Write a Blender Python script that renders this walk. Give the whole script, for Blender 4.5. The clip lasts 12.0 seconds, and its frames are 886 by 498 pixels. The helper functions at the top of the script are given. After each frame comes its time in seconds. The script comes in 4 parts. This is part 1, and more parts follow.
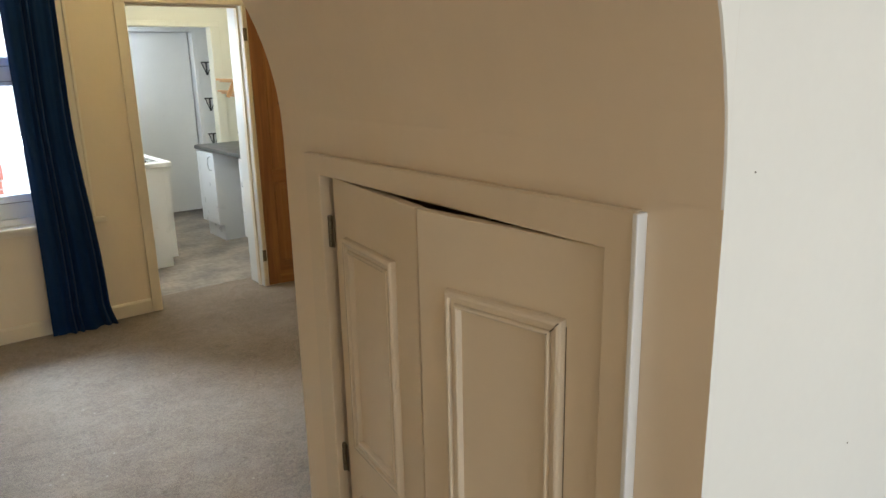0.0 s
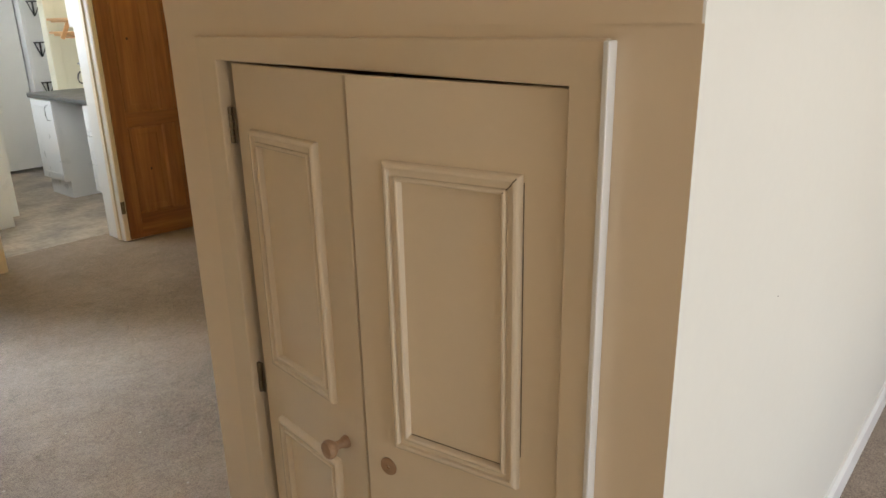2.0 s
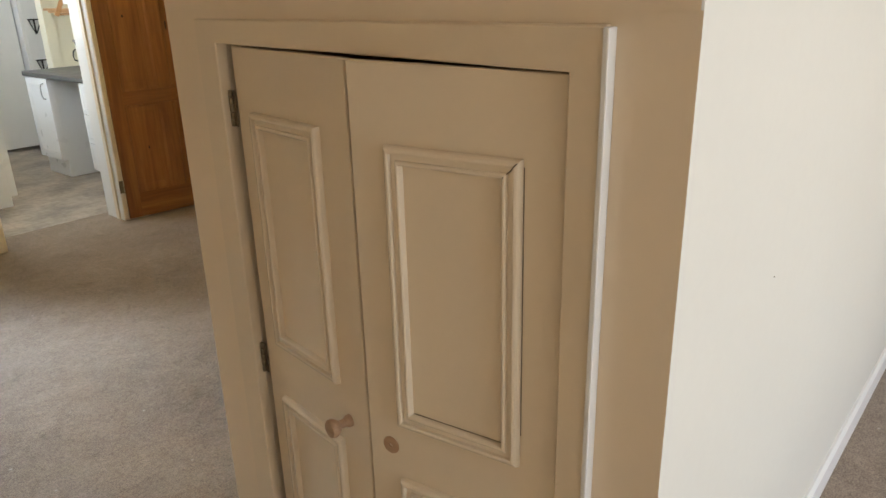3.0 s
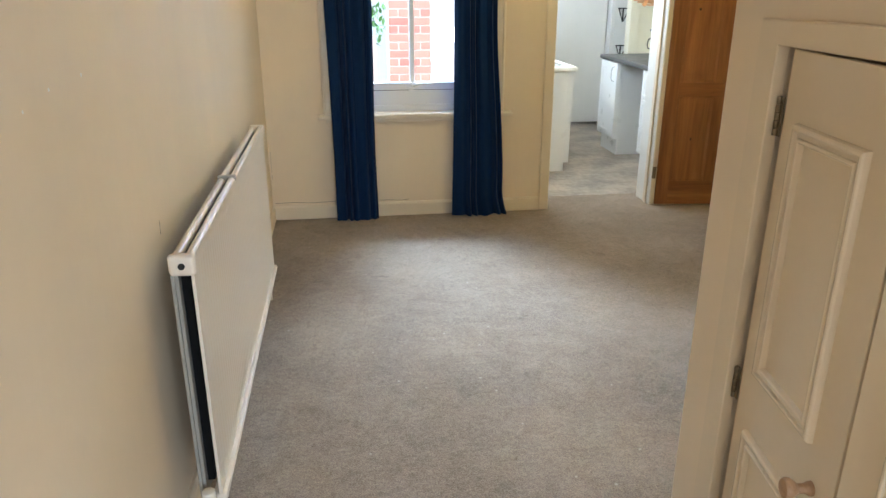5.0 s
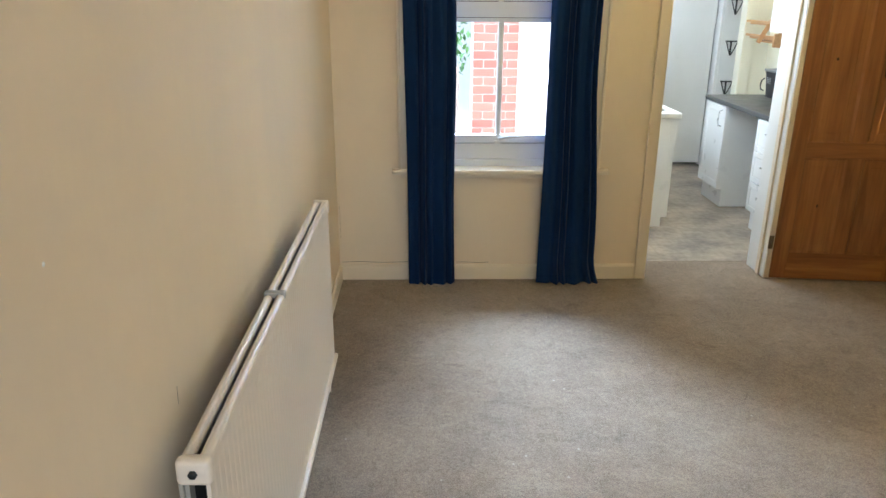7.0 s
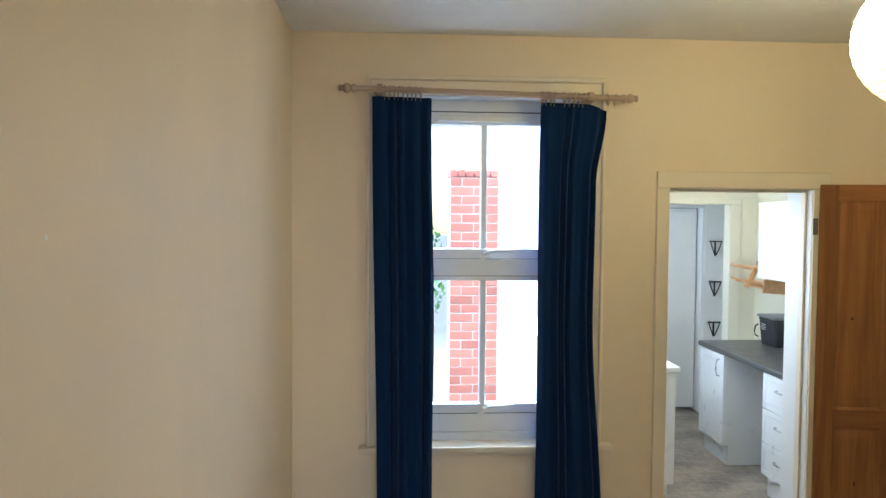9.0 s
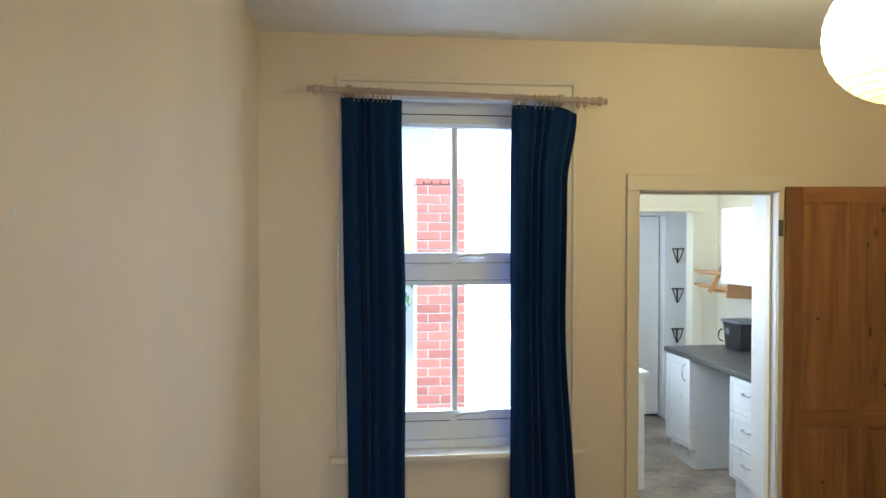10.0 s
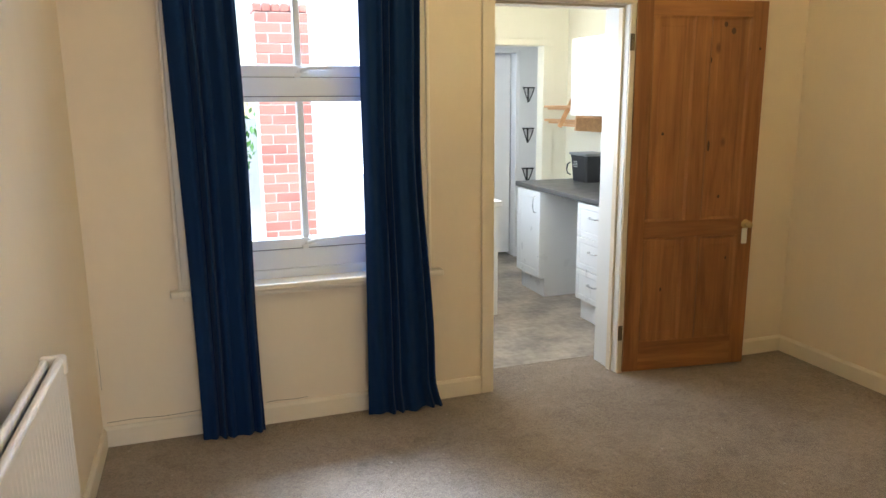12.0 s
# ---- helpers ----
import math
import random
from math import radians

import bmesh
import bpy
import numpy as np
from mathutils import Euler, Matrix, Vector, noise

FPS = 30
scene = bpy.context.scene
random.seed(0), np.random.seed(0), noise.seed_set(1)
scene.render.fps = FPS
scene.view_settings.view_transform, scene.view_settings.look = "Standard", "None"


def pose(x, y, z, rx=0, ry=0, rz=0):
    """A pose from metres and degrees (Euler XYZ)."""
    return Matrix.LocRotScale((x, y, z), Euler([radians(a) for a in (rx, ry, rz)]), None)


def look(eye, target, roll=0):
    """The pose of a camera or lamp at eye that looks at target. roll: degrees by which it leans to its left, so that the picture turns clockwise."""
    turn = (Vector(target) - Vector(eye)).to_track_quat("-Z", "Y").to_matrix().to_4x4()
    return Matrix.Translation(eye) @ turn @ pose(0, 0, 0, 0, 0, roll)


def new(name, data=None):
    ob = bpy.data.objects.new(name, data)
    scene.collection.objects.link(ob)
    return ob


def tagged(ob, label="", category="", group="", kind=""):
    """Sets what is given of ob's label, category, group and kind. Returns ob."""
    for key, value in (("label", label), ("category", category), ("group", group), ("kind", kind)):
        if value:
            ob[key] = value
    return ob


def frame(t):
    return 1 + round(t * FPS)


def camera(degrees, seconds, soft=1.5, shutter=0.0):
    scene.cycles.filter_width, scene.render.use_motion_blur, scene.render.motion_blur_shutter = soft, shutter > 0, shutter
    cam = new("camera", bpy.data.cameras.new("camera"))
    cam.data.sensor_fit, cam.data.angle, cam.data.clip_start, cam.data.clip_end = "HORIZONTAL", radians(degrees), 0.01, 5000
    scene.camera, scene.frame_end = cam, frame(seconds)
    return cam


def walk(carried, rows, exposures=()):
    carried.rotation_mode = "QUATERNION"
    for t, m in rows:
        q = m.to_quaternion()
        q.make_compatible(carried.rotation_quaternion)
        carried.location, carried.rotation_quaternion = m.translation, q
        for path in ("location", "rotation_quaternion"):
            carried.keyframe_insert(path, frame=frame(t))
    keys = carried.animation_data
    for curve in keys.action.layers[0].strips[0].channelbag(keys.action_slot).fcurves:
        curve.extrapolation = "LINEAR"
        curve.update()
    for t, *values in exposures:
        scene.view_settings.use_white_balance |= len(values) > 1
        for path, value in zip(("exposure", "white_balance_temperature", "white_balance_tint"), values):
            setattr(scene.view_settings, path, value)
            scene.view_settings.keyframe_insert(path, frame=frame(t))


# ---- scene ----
cam = camera(63.3, 12.0)
PATH = [
    (0, (0.231, -0.031, 1.623), (1.424, 1.492, 1.113), -1.3),
    (0.5, (0.207, 0.068, 1.564), (1.469, 1.535, 1.059), -1.4),
    (1, (0.174, 0.083, 1.521), (1.49, 1.501, 1.016), -1.3),
    (1.5, (0.171, 0.083, 1.49), (1.572, 1.398, 0.936), -1.4),
    (2, (0.172, 0.093, 1.466), (1.613, 1.33, 0.84), -1.3),
    (2.5, (0.173, 0.093, 1.464), (1.625, 1.291, 0.79), -1.4),
    (2.7, (0.162, 0.092, 1.473), (1.623, 1.27, 0.782), -1.6),
    (4.3, (0.165, 0.086, 1.495), (0.811, 1.853, 0.817), -0.3),
    (4.5, (0.175, 0.098, 1.501), (0.665, 1.913, 0.82), -0.2),
    (5, (0.2, 0.109, 1.486), (0.456, 1.97, 0.8), 0.0),
    (5.5, (0.205, 0.121, 1.475), (0.352, 1.994, 0.789), 0.2),
    (6, (0.204, 0.199, 1.489), (0.29, 2.074, 0.798), 0.1),
    (6.5, (0.217, 0.429, 1.601), (0.277, 2.301, 0.902), 0.4),
    (6.7, (0.209, 0.529, 1.632), (0.262, 2.404, 0.938), 0.4),
    (8.3, (0.256, 1.264, 1.816), (0.347, 3.238, 1.507), 0.4),
    (8.5, (0.258, 1.277, 1.828), (0.355, 3.262, 1.598), 0.4),
    (9, (0.219, 1.276, 1.845), (0.346, 3.27, 1.762), 0.4),
    (9.5, (0.197, 1.284, 1.823), (0.362, 3.277, 1.783), 0.1),
    (10, (0.161, 1.332, 1.784), (0.402, 3.317, 1.745), -0.0),
    (10.5, (0.168, 1.381, 1.715), (0.511, 3.352, 1.676), -0.2),
    (11, (0.191, 1.438, 1.633), (0.659, 3.381, 1.561), -0.4),
    (11.5, (0.201, 1.468, 1.574), (0.77, 3.372, 1.347), -0.4),
    (12, (0.196, 1.509, 1.524), (0.822, 3.366, 1.123), -0.5),
]
walk(cam, [(t, look(eye, target, roll)) for t, eye, target, roll in PATH], exposures=[(0, 0.85, 5750, 5), (1.5, 0.92, 6000, 8), (2.5, 0.90, 6100, 9), (4.5, 1.42, 5500, 5), (6.5, 1.36, 5500, 5), (8.5, 1.04, 5150, 5), (10.5, 1.0, 5150, 5), (12, 1.28, 5600, 9)])

# ---------------------------------------------------------------- light
world = bpy.data.worlds.new("sky_world")
scene.world = world
world.use_nodes = True
wn = world.node_tree.nodes
sky = wn.new("ShaderNodeTexSky")
sky.sky_type, sky.sun_disc = "NISHITA", False
sky.air_density, sky.dust_density, sky.ozone_density = 1.4, 0.4, 0.5
sky.sun_elevation, sky.sun_rotation = radians(52), radians(225)
wn["Background"].inputs["Strength"].default_value = 0.15
world.node_tree.links.new(sky.outputs[0], wn["Background"].inputs[0])


def area_lamp(name, m, energy, colour, width, height):
    data = bpy.data.lights.new(name, "AREA")
    data.energy, data.color = energy, colour
    data.shape, data.size, data.size_y = "RECTANGLE", width, height
    ob = new(name, data)
    ob.matrix_world = m
    return ob


sun_data = bpy.data.lights.new("sun", "SUN")
sun_data.energy, sun_data.color, sun_data.angle = 4.6, (1.0, 0.95, 0.88), radians(10)
sun = new("sun", sun_data)
sun.matrix_world = look((-6, -6, 11), (0, 0, 0))
area_lamp("front_window_light", look((1.45, -3.36, 1.40), (1.0, 0.4, 1.15)), 41, (0.96, 0.97, 1.0), 2.5, 1.5)
# Added lamp hung out of sight over the yard, boosting the sky's light.
area_lamp("back_sky_fill", look((0.5, 9.5, 5.2), (0.66, 4.9, 1.6)), 1500, (0.75, 0.87, 1.0), 5.5, 3.4)
area_lamp("kitchen_window_light", look((1.52, 6.05, 1.52), (2.9, 5.35, 0.5)), 14.5, (0.88, 0.94, 1.0), 1.35, 1.05)
# Added fill standing inside the lobby, which has no window.
area_lamp("lobby_fill_light", look((2.2, 7.66, 1.7), (3.3, 7.9, 1.2)), 2.4, (0.90, 0.95, 1.0), 0.4, 0.9)

spot_data = bpy.data.lights.new("kitchen_spot_light", "POINT")
spot_data.energy, spot_data.color, spot_data.shadow_soft_size = 6, (1.0, 0.88, 0.68), 0.05
new("kitchen_spot_light", spot_data).location = (2.5, 6.3, 2.10)

# ---------------------------------------------------------------- materials


def mat(name, base, rough=0.6, vary=0.08, scale=6.0, fine=90.0, bump=0.05, metal=0.0, stretch=(1, 1, 1), dark=None, sheen=0.0, spec=0.5, rand=0.0, depth=0.002, weights=(0.75, 0.35)):
    """Two scales of colour variation, roughness variation and a fine relief."""
    m = bpy.data.materials.new(name)
    m.use_nodes = True
    n, l = m.node_tree.nodes, m.node_tree.links
    b = n["Principled BSDF"]
    tc, mp = n.new("ShaderNodeTexCoord"), n.new("ShaderNodeMapping")
    l.new(tc.outputs["Object"], mp.inputs[0])
    mp.inputs["Scale"].default_value = stretch
    big, small = n.new("ShaderNodeTexNoise"), n.new("ShaderNodeTexNoise")
    for node, s, d in ((big, scale, 4), (small, fine, 3)):
        node.inputs["Scale"].default_value, node.inputs["Detail"].default_value = s, d
        l.new(mp.outputs[0], node.inputs["Vector"])
    mix = n.new("ShaderNodeMixRGB")
    low = dark or tuple(c * (1 - 2.2 * vary) for c in base)
    mix.inputs[1].default_value = (*low, 1)
    mix.inputs[2].default_value = (*[min(1, c * (1 + vary)) for c in base], 1)
    add = n.new("ShaderNodeMath")
    add.operation = "MULTIPLY_ADD"
    add.inputs[1].default_value, add.inputs[2].default_value = weights[1], 0.55 - 0.5 * sum(weights)
    l.new(small.outputs["Fac"], add.inputs[0])
    add2 = n.new("ShaderNodeMath")
    add2.operation = "MULTIPLY_ADD"
    add2.inputs[1].default_value = weights[0]
    l.new(big.outputs["Fac"], add2.inputs[0])
    l.new(add.outputs[0], add2.inputs[2])
    out = add2
    if rand:
        info, r = n.new("ShaderNodeObjectInfo"), n.new("ShaderNodeMath")
        r.operation = "MULTIPLY_ADD"
        r.inputs[1].default_value = rand
        l.new(info.outputs["Random"], r.inputs[0])
        l.new(add2.outputs[0], r.inputs[2])
        out = r
    l.new(out.outputs[0], mix.inputs[0])
    l.new(mix.outputs[0], b.inputs["Base Color"])
    rr = n.new("ShaderNodeMapRange")
    rr.inputs["To Min"].default_value, rr.inputs["To Max"].default_value = max(0.03, rough - 0.1), min(1, rough + 0.1)
    l.new(big.outputs["Fac"], rr.inputs["Value"])
    l.new(rr.outputs[0], b.inputs["Roughness"])
    b.inputs["Metallic"].default_value = metal
    b.inputs["Specular IOR Level"].default_value = spec
    if sheen:
        b.inputs["Sheen Weight"].default_value = sheen
        b.inputs["Sheen Roughness"].default_value = 0.5
    if bump:
        bp = n.new("ShaderNodeBump")
        bp.inputs["Strength"].default_value, bp.inputs["Distance"].default_value = bump, depth
        l.new(out.outputs[0] if bump < 0.02 else add2.outputs[0], bp.inputs["Height"])
        l.new(bp.outputs[0], b.inputs["Normal"])
    return m


def wood(name, light, deep, along="Z", scale=1.0, rough=0.45, rand=0.0):
    """Long grain with knots, along one axis; rand: how far pieces differ in tone."""
    m = bpy.data.materials.new(name)
    m.use_nodes = True
    n, l = m.node_tree.nodes, m.node_tree.links
    b = n["Principled BSDF"]
    tc, mp = n.new("ShaderNodeTexCoord"), n.new("ShaderNodeMapping")
    info, shift, shifted = n.new("ShaderNodeObjectInfo"), n.new("ShaderNodeVectorMath"), n.new("ShaderNodeVectorMath")
    shift.operation, shifted.operation = "SCALE", "ADD"
    shift.inputs[0].default_value = (3.1, 1.7, 5.3)
    l.new(info.outputs["Random"], shift.inputs["Scale"])
    l.new(tc.outputs["Object"], shifted.inputs[0])
    l.new(shift.outputs[0], shifted.inputs[1])
    l.new(shifted.outputs[0], mp.inputs[0])
    mp.inputs["Scale"].default_value = {"Z": (14 * scale, 14 * scale, 0.9 * scale), "X": (0.9 * scale, 14 * scale, 14 * scale), "Y": (14 * scale, 0.9 * scale, 14 * scale)}[along]
    g, f = n.new("ShaderNodeTexNoise"), n.new("ShaderNodeTexNoise")
    g.inputs["Scale"].default_value, g.inputs["Detail"].default_value, g.inputs["Distortion"].default_value = 1.0, 5, 1.2
    f.inputs["Scale"].default_value, f.inputs["Detail"].default_value = 7.0, 4
    for node in (g, f):
        l.new(mp.outputs[0], node.inputs["Vector"])
    s = n.new("ShaderNodeMath")
    s.operation = "MULTIPLY_ADD"
    s.inputs[1].default_value = 0.3
    l.new(f.outputs["Fac"], s.inputs[0])
    l.new(g.outputs["Fac"], s.inputs[2])
    ramp = n.new("ShaderNodeValToRGB")
    ramp.color_ramp.elements[0].position, ramp.color_ramp.elements[1].position = 0.38, 0.82
    ramp.color_ramp.elements[0].color = (*deep, 1)
    ramp.color_ramp.elements[1].color = (*light, 1)
    tone = n.new("ShaderNodeMath")
    tone.operation = "MULTIPLY_ADD"
    tone.inputs[1].default_value = rand
    l.new(info.outputs["Random"], tone.inputs[0])
    l.new(s.outputs[0], tone.inputs[2])
    l.new(tone.outputs[0], ramp.inputs[0])
    kv, km = n.new("ShaderNodeTexVoronoi"), n.new("ShaderNodeMapping")
    l.new(tc.outputs["Object"], km.inputs[0])
    km.inputs["Scale"].default_value = {"Z": (4.5, 0.1, 2.2), "X": (2.2, 4.5, 4.5), "Y": (4.5, 2.2, 4.5)}[along]
    kv.inputs["Scale"].default_value = 1.0
    l.new(km.outputs[0], kv.inputs["Vector"])
    kr = n.new("ShaderNodeMapRange")
    kr.inputs["From Min"].default_value, kr.inputs["From Max"].default_value = 0.035, 0.085
    kr.inputs["To Min"].default_value, kr.inputs["To Max"].default_value = 0.7, 0.0
    l.new(kv.outputs["Distance"], kr.inputs["Value"])
    mix = n.new("ShaderNodeMixRGB")
    l.new(kr.outputs[0], mix.inputs[0])
    l.new(ramp.outputs[0], mix.inputs[1])
    mix.inputs[2].default_value = (deep[0] * 0.35, deep[1] * 0.3, deep[2] * 0.3, 1)
    l.new(mix.outputs[0], b.inputs["Base Color"])
    b.inputs["Roughness"].default_value = rough
    bp = n.new("ShaderNodeBump")
    bp.inputs["Strength"].default_value, bp.inputs["Distance"].default_value = 0.15, 0.001
    l.new(s.outputs[0], bp.inputs["Height"])
    l.new(bp.outputs[0], b.inputs["Normal"])
    return m


def glass_material():
    m = bpy.data.materials.new("window_glass")
    m.use_nodes = True
    b = m.node_tree.nodes["Principled BSDF"]
    b.inputs["Transmission Weight"].default_value, b.inputs["Roughness"].default_value, b.inputs["IOR"].default_value = 1.0, 0.0, 1.01
    return m


def paper_glow(name="lit_paper", share=1.0):
    """Lit rice paper: pale towards the bulb's height, yellower towards the foot, with fine fibres."""
    m = bpy.data.materials.new(name)
    m.use_nodes = True
    n, l = m.node_tree.nodes, m.node_tree.links
    b = n["Principled BSDF"]
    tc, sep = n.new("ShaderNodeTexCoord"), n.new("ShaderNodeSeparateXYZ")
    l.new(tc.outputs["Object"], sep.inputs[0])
    # Bulb's fall-off painted into the emission by height; no bulb inside.
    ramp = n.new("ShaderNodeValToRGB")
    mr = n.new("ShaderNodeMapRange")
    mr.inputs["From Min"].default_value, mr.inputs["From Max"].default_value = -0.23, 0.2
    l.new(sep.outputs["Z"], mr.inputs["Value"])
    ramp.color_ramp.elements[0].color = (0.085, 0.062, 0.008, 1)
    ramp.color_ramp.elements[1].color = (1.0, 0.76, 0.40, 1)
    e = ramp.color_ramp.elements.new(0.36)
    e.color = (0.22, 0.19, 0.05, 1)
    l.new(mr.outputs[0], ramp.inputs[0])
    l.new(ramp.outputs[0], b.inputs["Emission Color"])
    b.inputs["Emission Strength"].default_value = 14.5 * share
    b.inputs["Base Color"].default_value = (0.8, 0.76, 0.66, 1)
    b.inputs["Roughness"].default_value = 0.9
    return m


def vinyl_material():
    """Stone-effect sheet vinyl: mottled slabs with faint joints."""
    m = mat("stone_vinyl", (0.43, 0.36, 0.285), 0.42, 0.3, 3.4, 22.0, 0.1, dark=(0.10, 0.082, 0.064), weights=(1.7, 0.7))
    n, l = m.node_tree.nodes, m.node_tree.links
    b = n["Principled BSDF"]
    old = b.inputs["Base Color"].links[0].from_socket
    br, tc = n.new("ShaderNodeTexBrick"), n.new("ShaderNodeTexCoord")
    l.new(tc.outputs["Object"], br.inputs["Vector"])
    br.inputs["Scale"].default_value = 1.5
    br.inputs["Mortar Size"].default_value = 0.012
    br.inputs["Color1"].default_value = (1, 1, 1, 1)
    br.inputs["Color2"].default_value = (0.92, 0.91, 0.90, 1)
    br.inputs["Mortar"].default_value = (0.90, 0.88, 0.86, 1)
    mx = n.new("ShaderNodeMixRGB")
    mx.blend_type = "MULTIPLY"
    mx.inputs[0].default_value = 1.0
    l.new(old, mx.inputs[1])
    l.new(br.outputs["Color"], mx.inputs[2])
    l.new(mx.outputs[0], b.inputs["Base Color"])
    return m


def carpet_material():
    """Cut pile: speckled tufts, trodden patches and broad worn areas."""
    m = bpy.data.materials.new("taupe_carpet")
    m.use_nodes = True
    n, l = m.node_tree.nodes, m.node_tree.links
    b = n["Principled BSDF"]
    tc = n.new("ShaderNodeTexCoord")
    total = None
    for scale, detail, weight, warp in ((1.5, 3, 0.55, 0.4), (11, 5, 0.40, 1.0), (60, 4, 0.55, 0.6), (190, 2, 1.0, 0.0)):
        t, k = n.new("ShaderNodeTexNoise"), n.new("ShaderNodeMath")
        t.inputs["Scale"].default_value, t.inputs["Detail"].default_value, t.inputs["Distortion"].default_value = scale, detail, warp
        l.new(tc.outputs["Object"], t.inputs["Vector"])
        k.operation = "MULTIPLY_ADD"
        k.inputs[1].default_value, k.inputs[2].default_value = weight, 0.0
        l.new(t.outputs["Fac"], k.inputs[0])
        if total is not None:
            l.new(total.outputs[0], k.inputs[2])
        total = k
    ramp = n.new("ShaderNodeValToRGB")
    mr = n.new("ShaderNodeMapRange")
    mr.inputs["From Min"].default_value, mr.inputs["From Max"].default_value = 0.90, 1.58
    l.new(total.outputs[0], mr.inputs["Value"])
    l.new(mr.outputs[0], ramp.inputs[0])
    ramp.color_ramp.elements[0].color = (0.122, 0.091, 0.067, 1)
    ramp.color_ramp.elements[1].color = (0.395, 0.315, 0.245, 1)
    colour = ramp.outputs[0]
    for scale, detail, low, high, tint, amount in ((3.3, 6, 0.60, 0.72, (0.62, 0.58, 0.54), 0.55), (7.0, 5, 0.64, 0.70, (0.50, 0.45, 0.40), 0.5), (5.1, 4, 0.62, 0.75, (1.28, 1.27, 1.25), 0.6)):
        spot, edge, stain = n.new("ShaderNodeTexNoise"), n.new("ShaderNodeMapRange"), n.new("ShaderNodeMixRGB")
        spot.inputs["Scale"].default_value, spot.inputs["Detail"].default_value, spot.inputs["Distortion"].default_value = scale, detail, 0.8
        spot.inputs["Roughness"].default_value = 0.7
        edge.inputs["From Min"].default_value, edge.inputs["From Max"].default_value, edge.inputs["To Max"].default_value = low, high, amount
        stain.blend_type = "MULTIPLY"
        stain.inputs[2].default_value = (*tint, 1)
        l.new(tc.outputs["Object"], spot.inputs["Vector"])
        l.new(spot.outputs["Fac"], edge.inputs["Value"])
        l.new(edge.outputs[0], stain.inputs[0])
        l.new(colour, stain.inputs[1])
        colour = stain.outputs[0]
    fluff, dot, fleck = n.new("ShaderNodeTexVoronoi"), n.new("ShaderNodeMapRange"), n.new("ShaderNodeMixRGB")
    fluff.inputs["Scale"].default_value = 9.0
    dot.inputs["From Min"].default_value, dot.inputs["From Max"].default_value = 0.035, 0.06
    dot.inputs["To Min"].default_value, dot.inputs["To Max"].default_value = 0.6, 0.0
    fleck.inputs[2].default_value = (0.55, 0.50, 0.44, 1)
    l.new(tc.outputs["Object"], fluff.inputs["Vector"])
    l.new(fluff.outputs["Distance"], dot.inputs["Value"])
    l.new(dot.outputs[0], fleck.inputs[0])
    l.new(colour, fleck.inputs[1])
    l.new(fleck.outputs[0], b.inputs["Base Color"])
    b.inputs["Roughness"].default_value, b.inputs["Specular IOR Level"].default_value = 0.95, 0.12
    b.inputs["Sheen Weight"].default_value, b.inputs["Sheen Roughness"].default_value = 0.25, 0.45
    bp = n.new("ShaderNodeBump")
    bp.inputs["Strength"].default_value, bp.inputs["Distance"].default_value = 0.5, 0.004
    l.new(total.outputs[0], bp.inputs["Height"])
    l.new(bp.outputs[0], b.inputs["Normal"])
    return m


M_WALL = mat("cream_wall_paint", (0.80, 0.665, 0.49), 0.6, 0.06, 2.2, 45, 0.28, stretch=(1, 1, 0.4), depth=0.008, weights=(1.0, 0.15))
M_FRONT = mat("pale_cream_wall_paint", (0.69, 0.665, 0.60), 0.6, 0.03, 2.5, 50, 0.12, depth=0.003)
M_KWALL = mat("kitchen_wall_paint", (0.80, 0.765, 0.62), 0.6, 0.03, 3, 60, 0.05)
M_CEIL = mat("textured_ceiling_paint", (0.86, 0.84, 0.81), 0.8, 0.07, 2.5, 14, 0.8, depth=0.006)
M_TRIM = mat("cream_gloss_paint", (0.78, 0.675, 0.525), 0.36, 0.04, 7, 60, 0.08)
M_CUP = mat("cream_satin_paint", (0.745, 0.62, 0.45), 0.36, 0.03, 5, 70, 0.05)
M_GLOSS = mat("cream_gloss_moulding_paint", (0.775, 0.66, 0.50), 0.12, 0.02, 5, 70, 0.0)
M_WHITE = mat("white_gloss_paint", (0.80, 0.79, 0.77), 0.32, 0.03, 6, 60, 0.04)
M_UPVC = mat("white_window_paint", (0.78, 0.79, 0.82), 0.35, 0.02, 6, 60, 0.02)
M_CARPET = carpet_material()
M_VINYL = vinyl_material()
M_PINE = wood("pine_door_wood", (0.37, 0.158, 0.045), (0.20, 0.075, 0.019), "Z", 1.0, 0.40, -0.14)
M_PINEX = wood("pine_rail_wood", (0.37, 0.158, 0.045), (0.20, 0.075, 0.019), "X", 1.0, 0.40, -0.14)
M_ROD = wood("pole_wood", (0.50, 0.37, 0.27), (0.36, 0.25, 0.17), "X", 2.0, 0.4)
M_RACK = wood("rack_wood", (0.62, 0.36, 0.16), (0.45, 0.24, 0.1), "Y", 2.0, 0.5)
M_KNOB = wood("knob_wood", (0.44, 0.28, 0.16), (0.30, 0.17, 0.09), "X", 4.0, 0.5)
M_BLUE = mat("navy_curtain_cloth", (0.005, 0.024, 0.084), 0.85, 0.12, 8, 260, 0.35, sheen=0.04, spec=0.15, depth=0.0015)
M_RAD = mat("radiator_enamel", (0.74, 0.655, 0.56), 0.33, 0.03, 5, 60, 0.03)
# Darker grey copy of the enamel: shade on the rear parts painted in.
M_RADB = mat("shaded_radiator_enamel", (0.34, 0.32, 0.28), 0.5, 0.08, 8, 60, 0.05)
# Near-black fins: the shade between the two panels is put in the colour.
M_FINS = mat("shaded_convector_steel", (0.008, 0.008, 0.008), 0.9, 0.1, 20, 100, 0.05, spec=0.1)
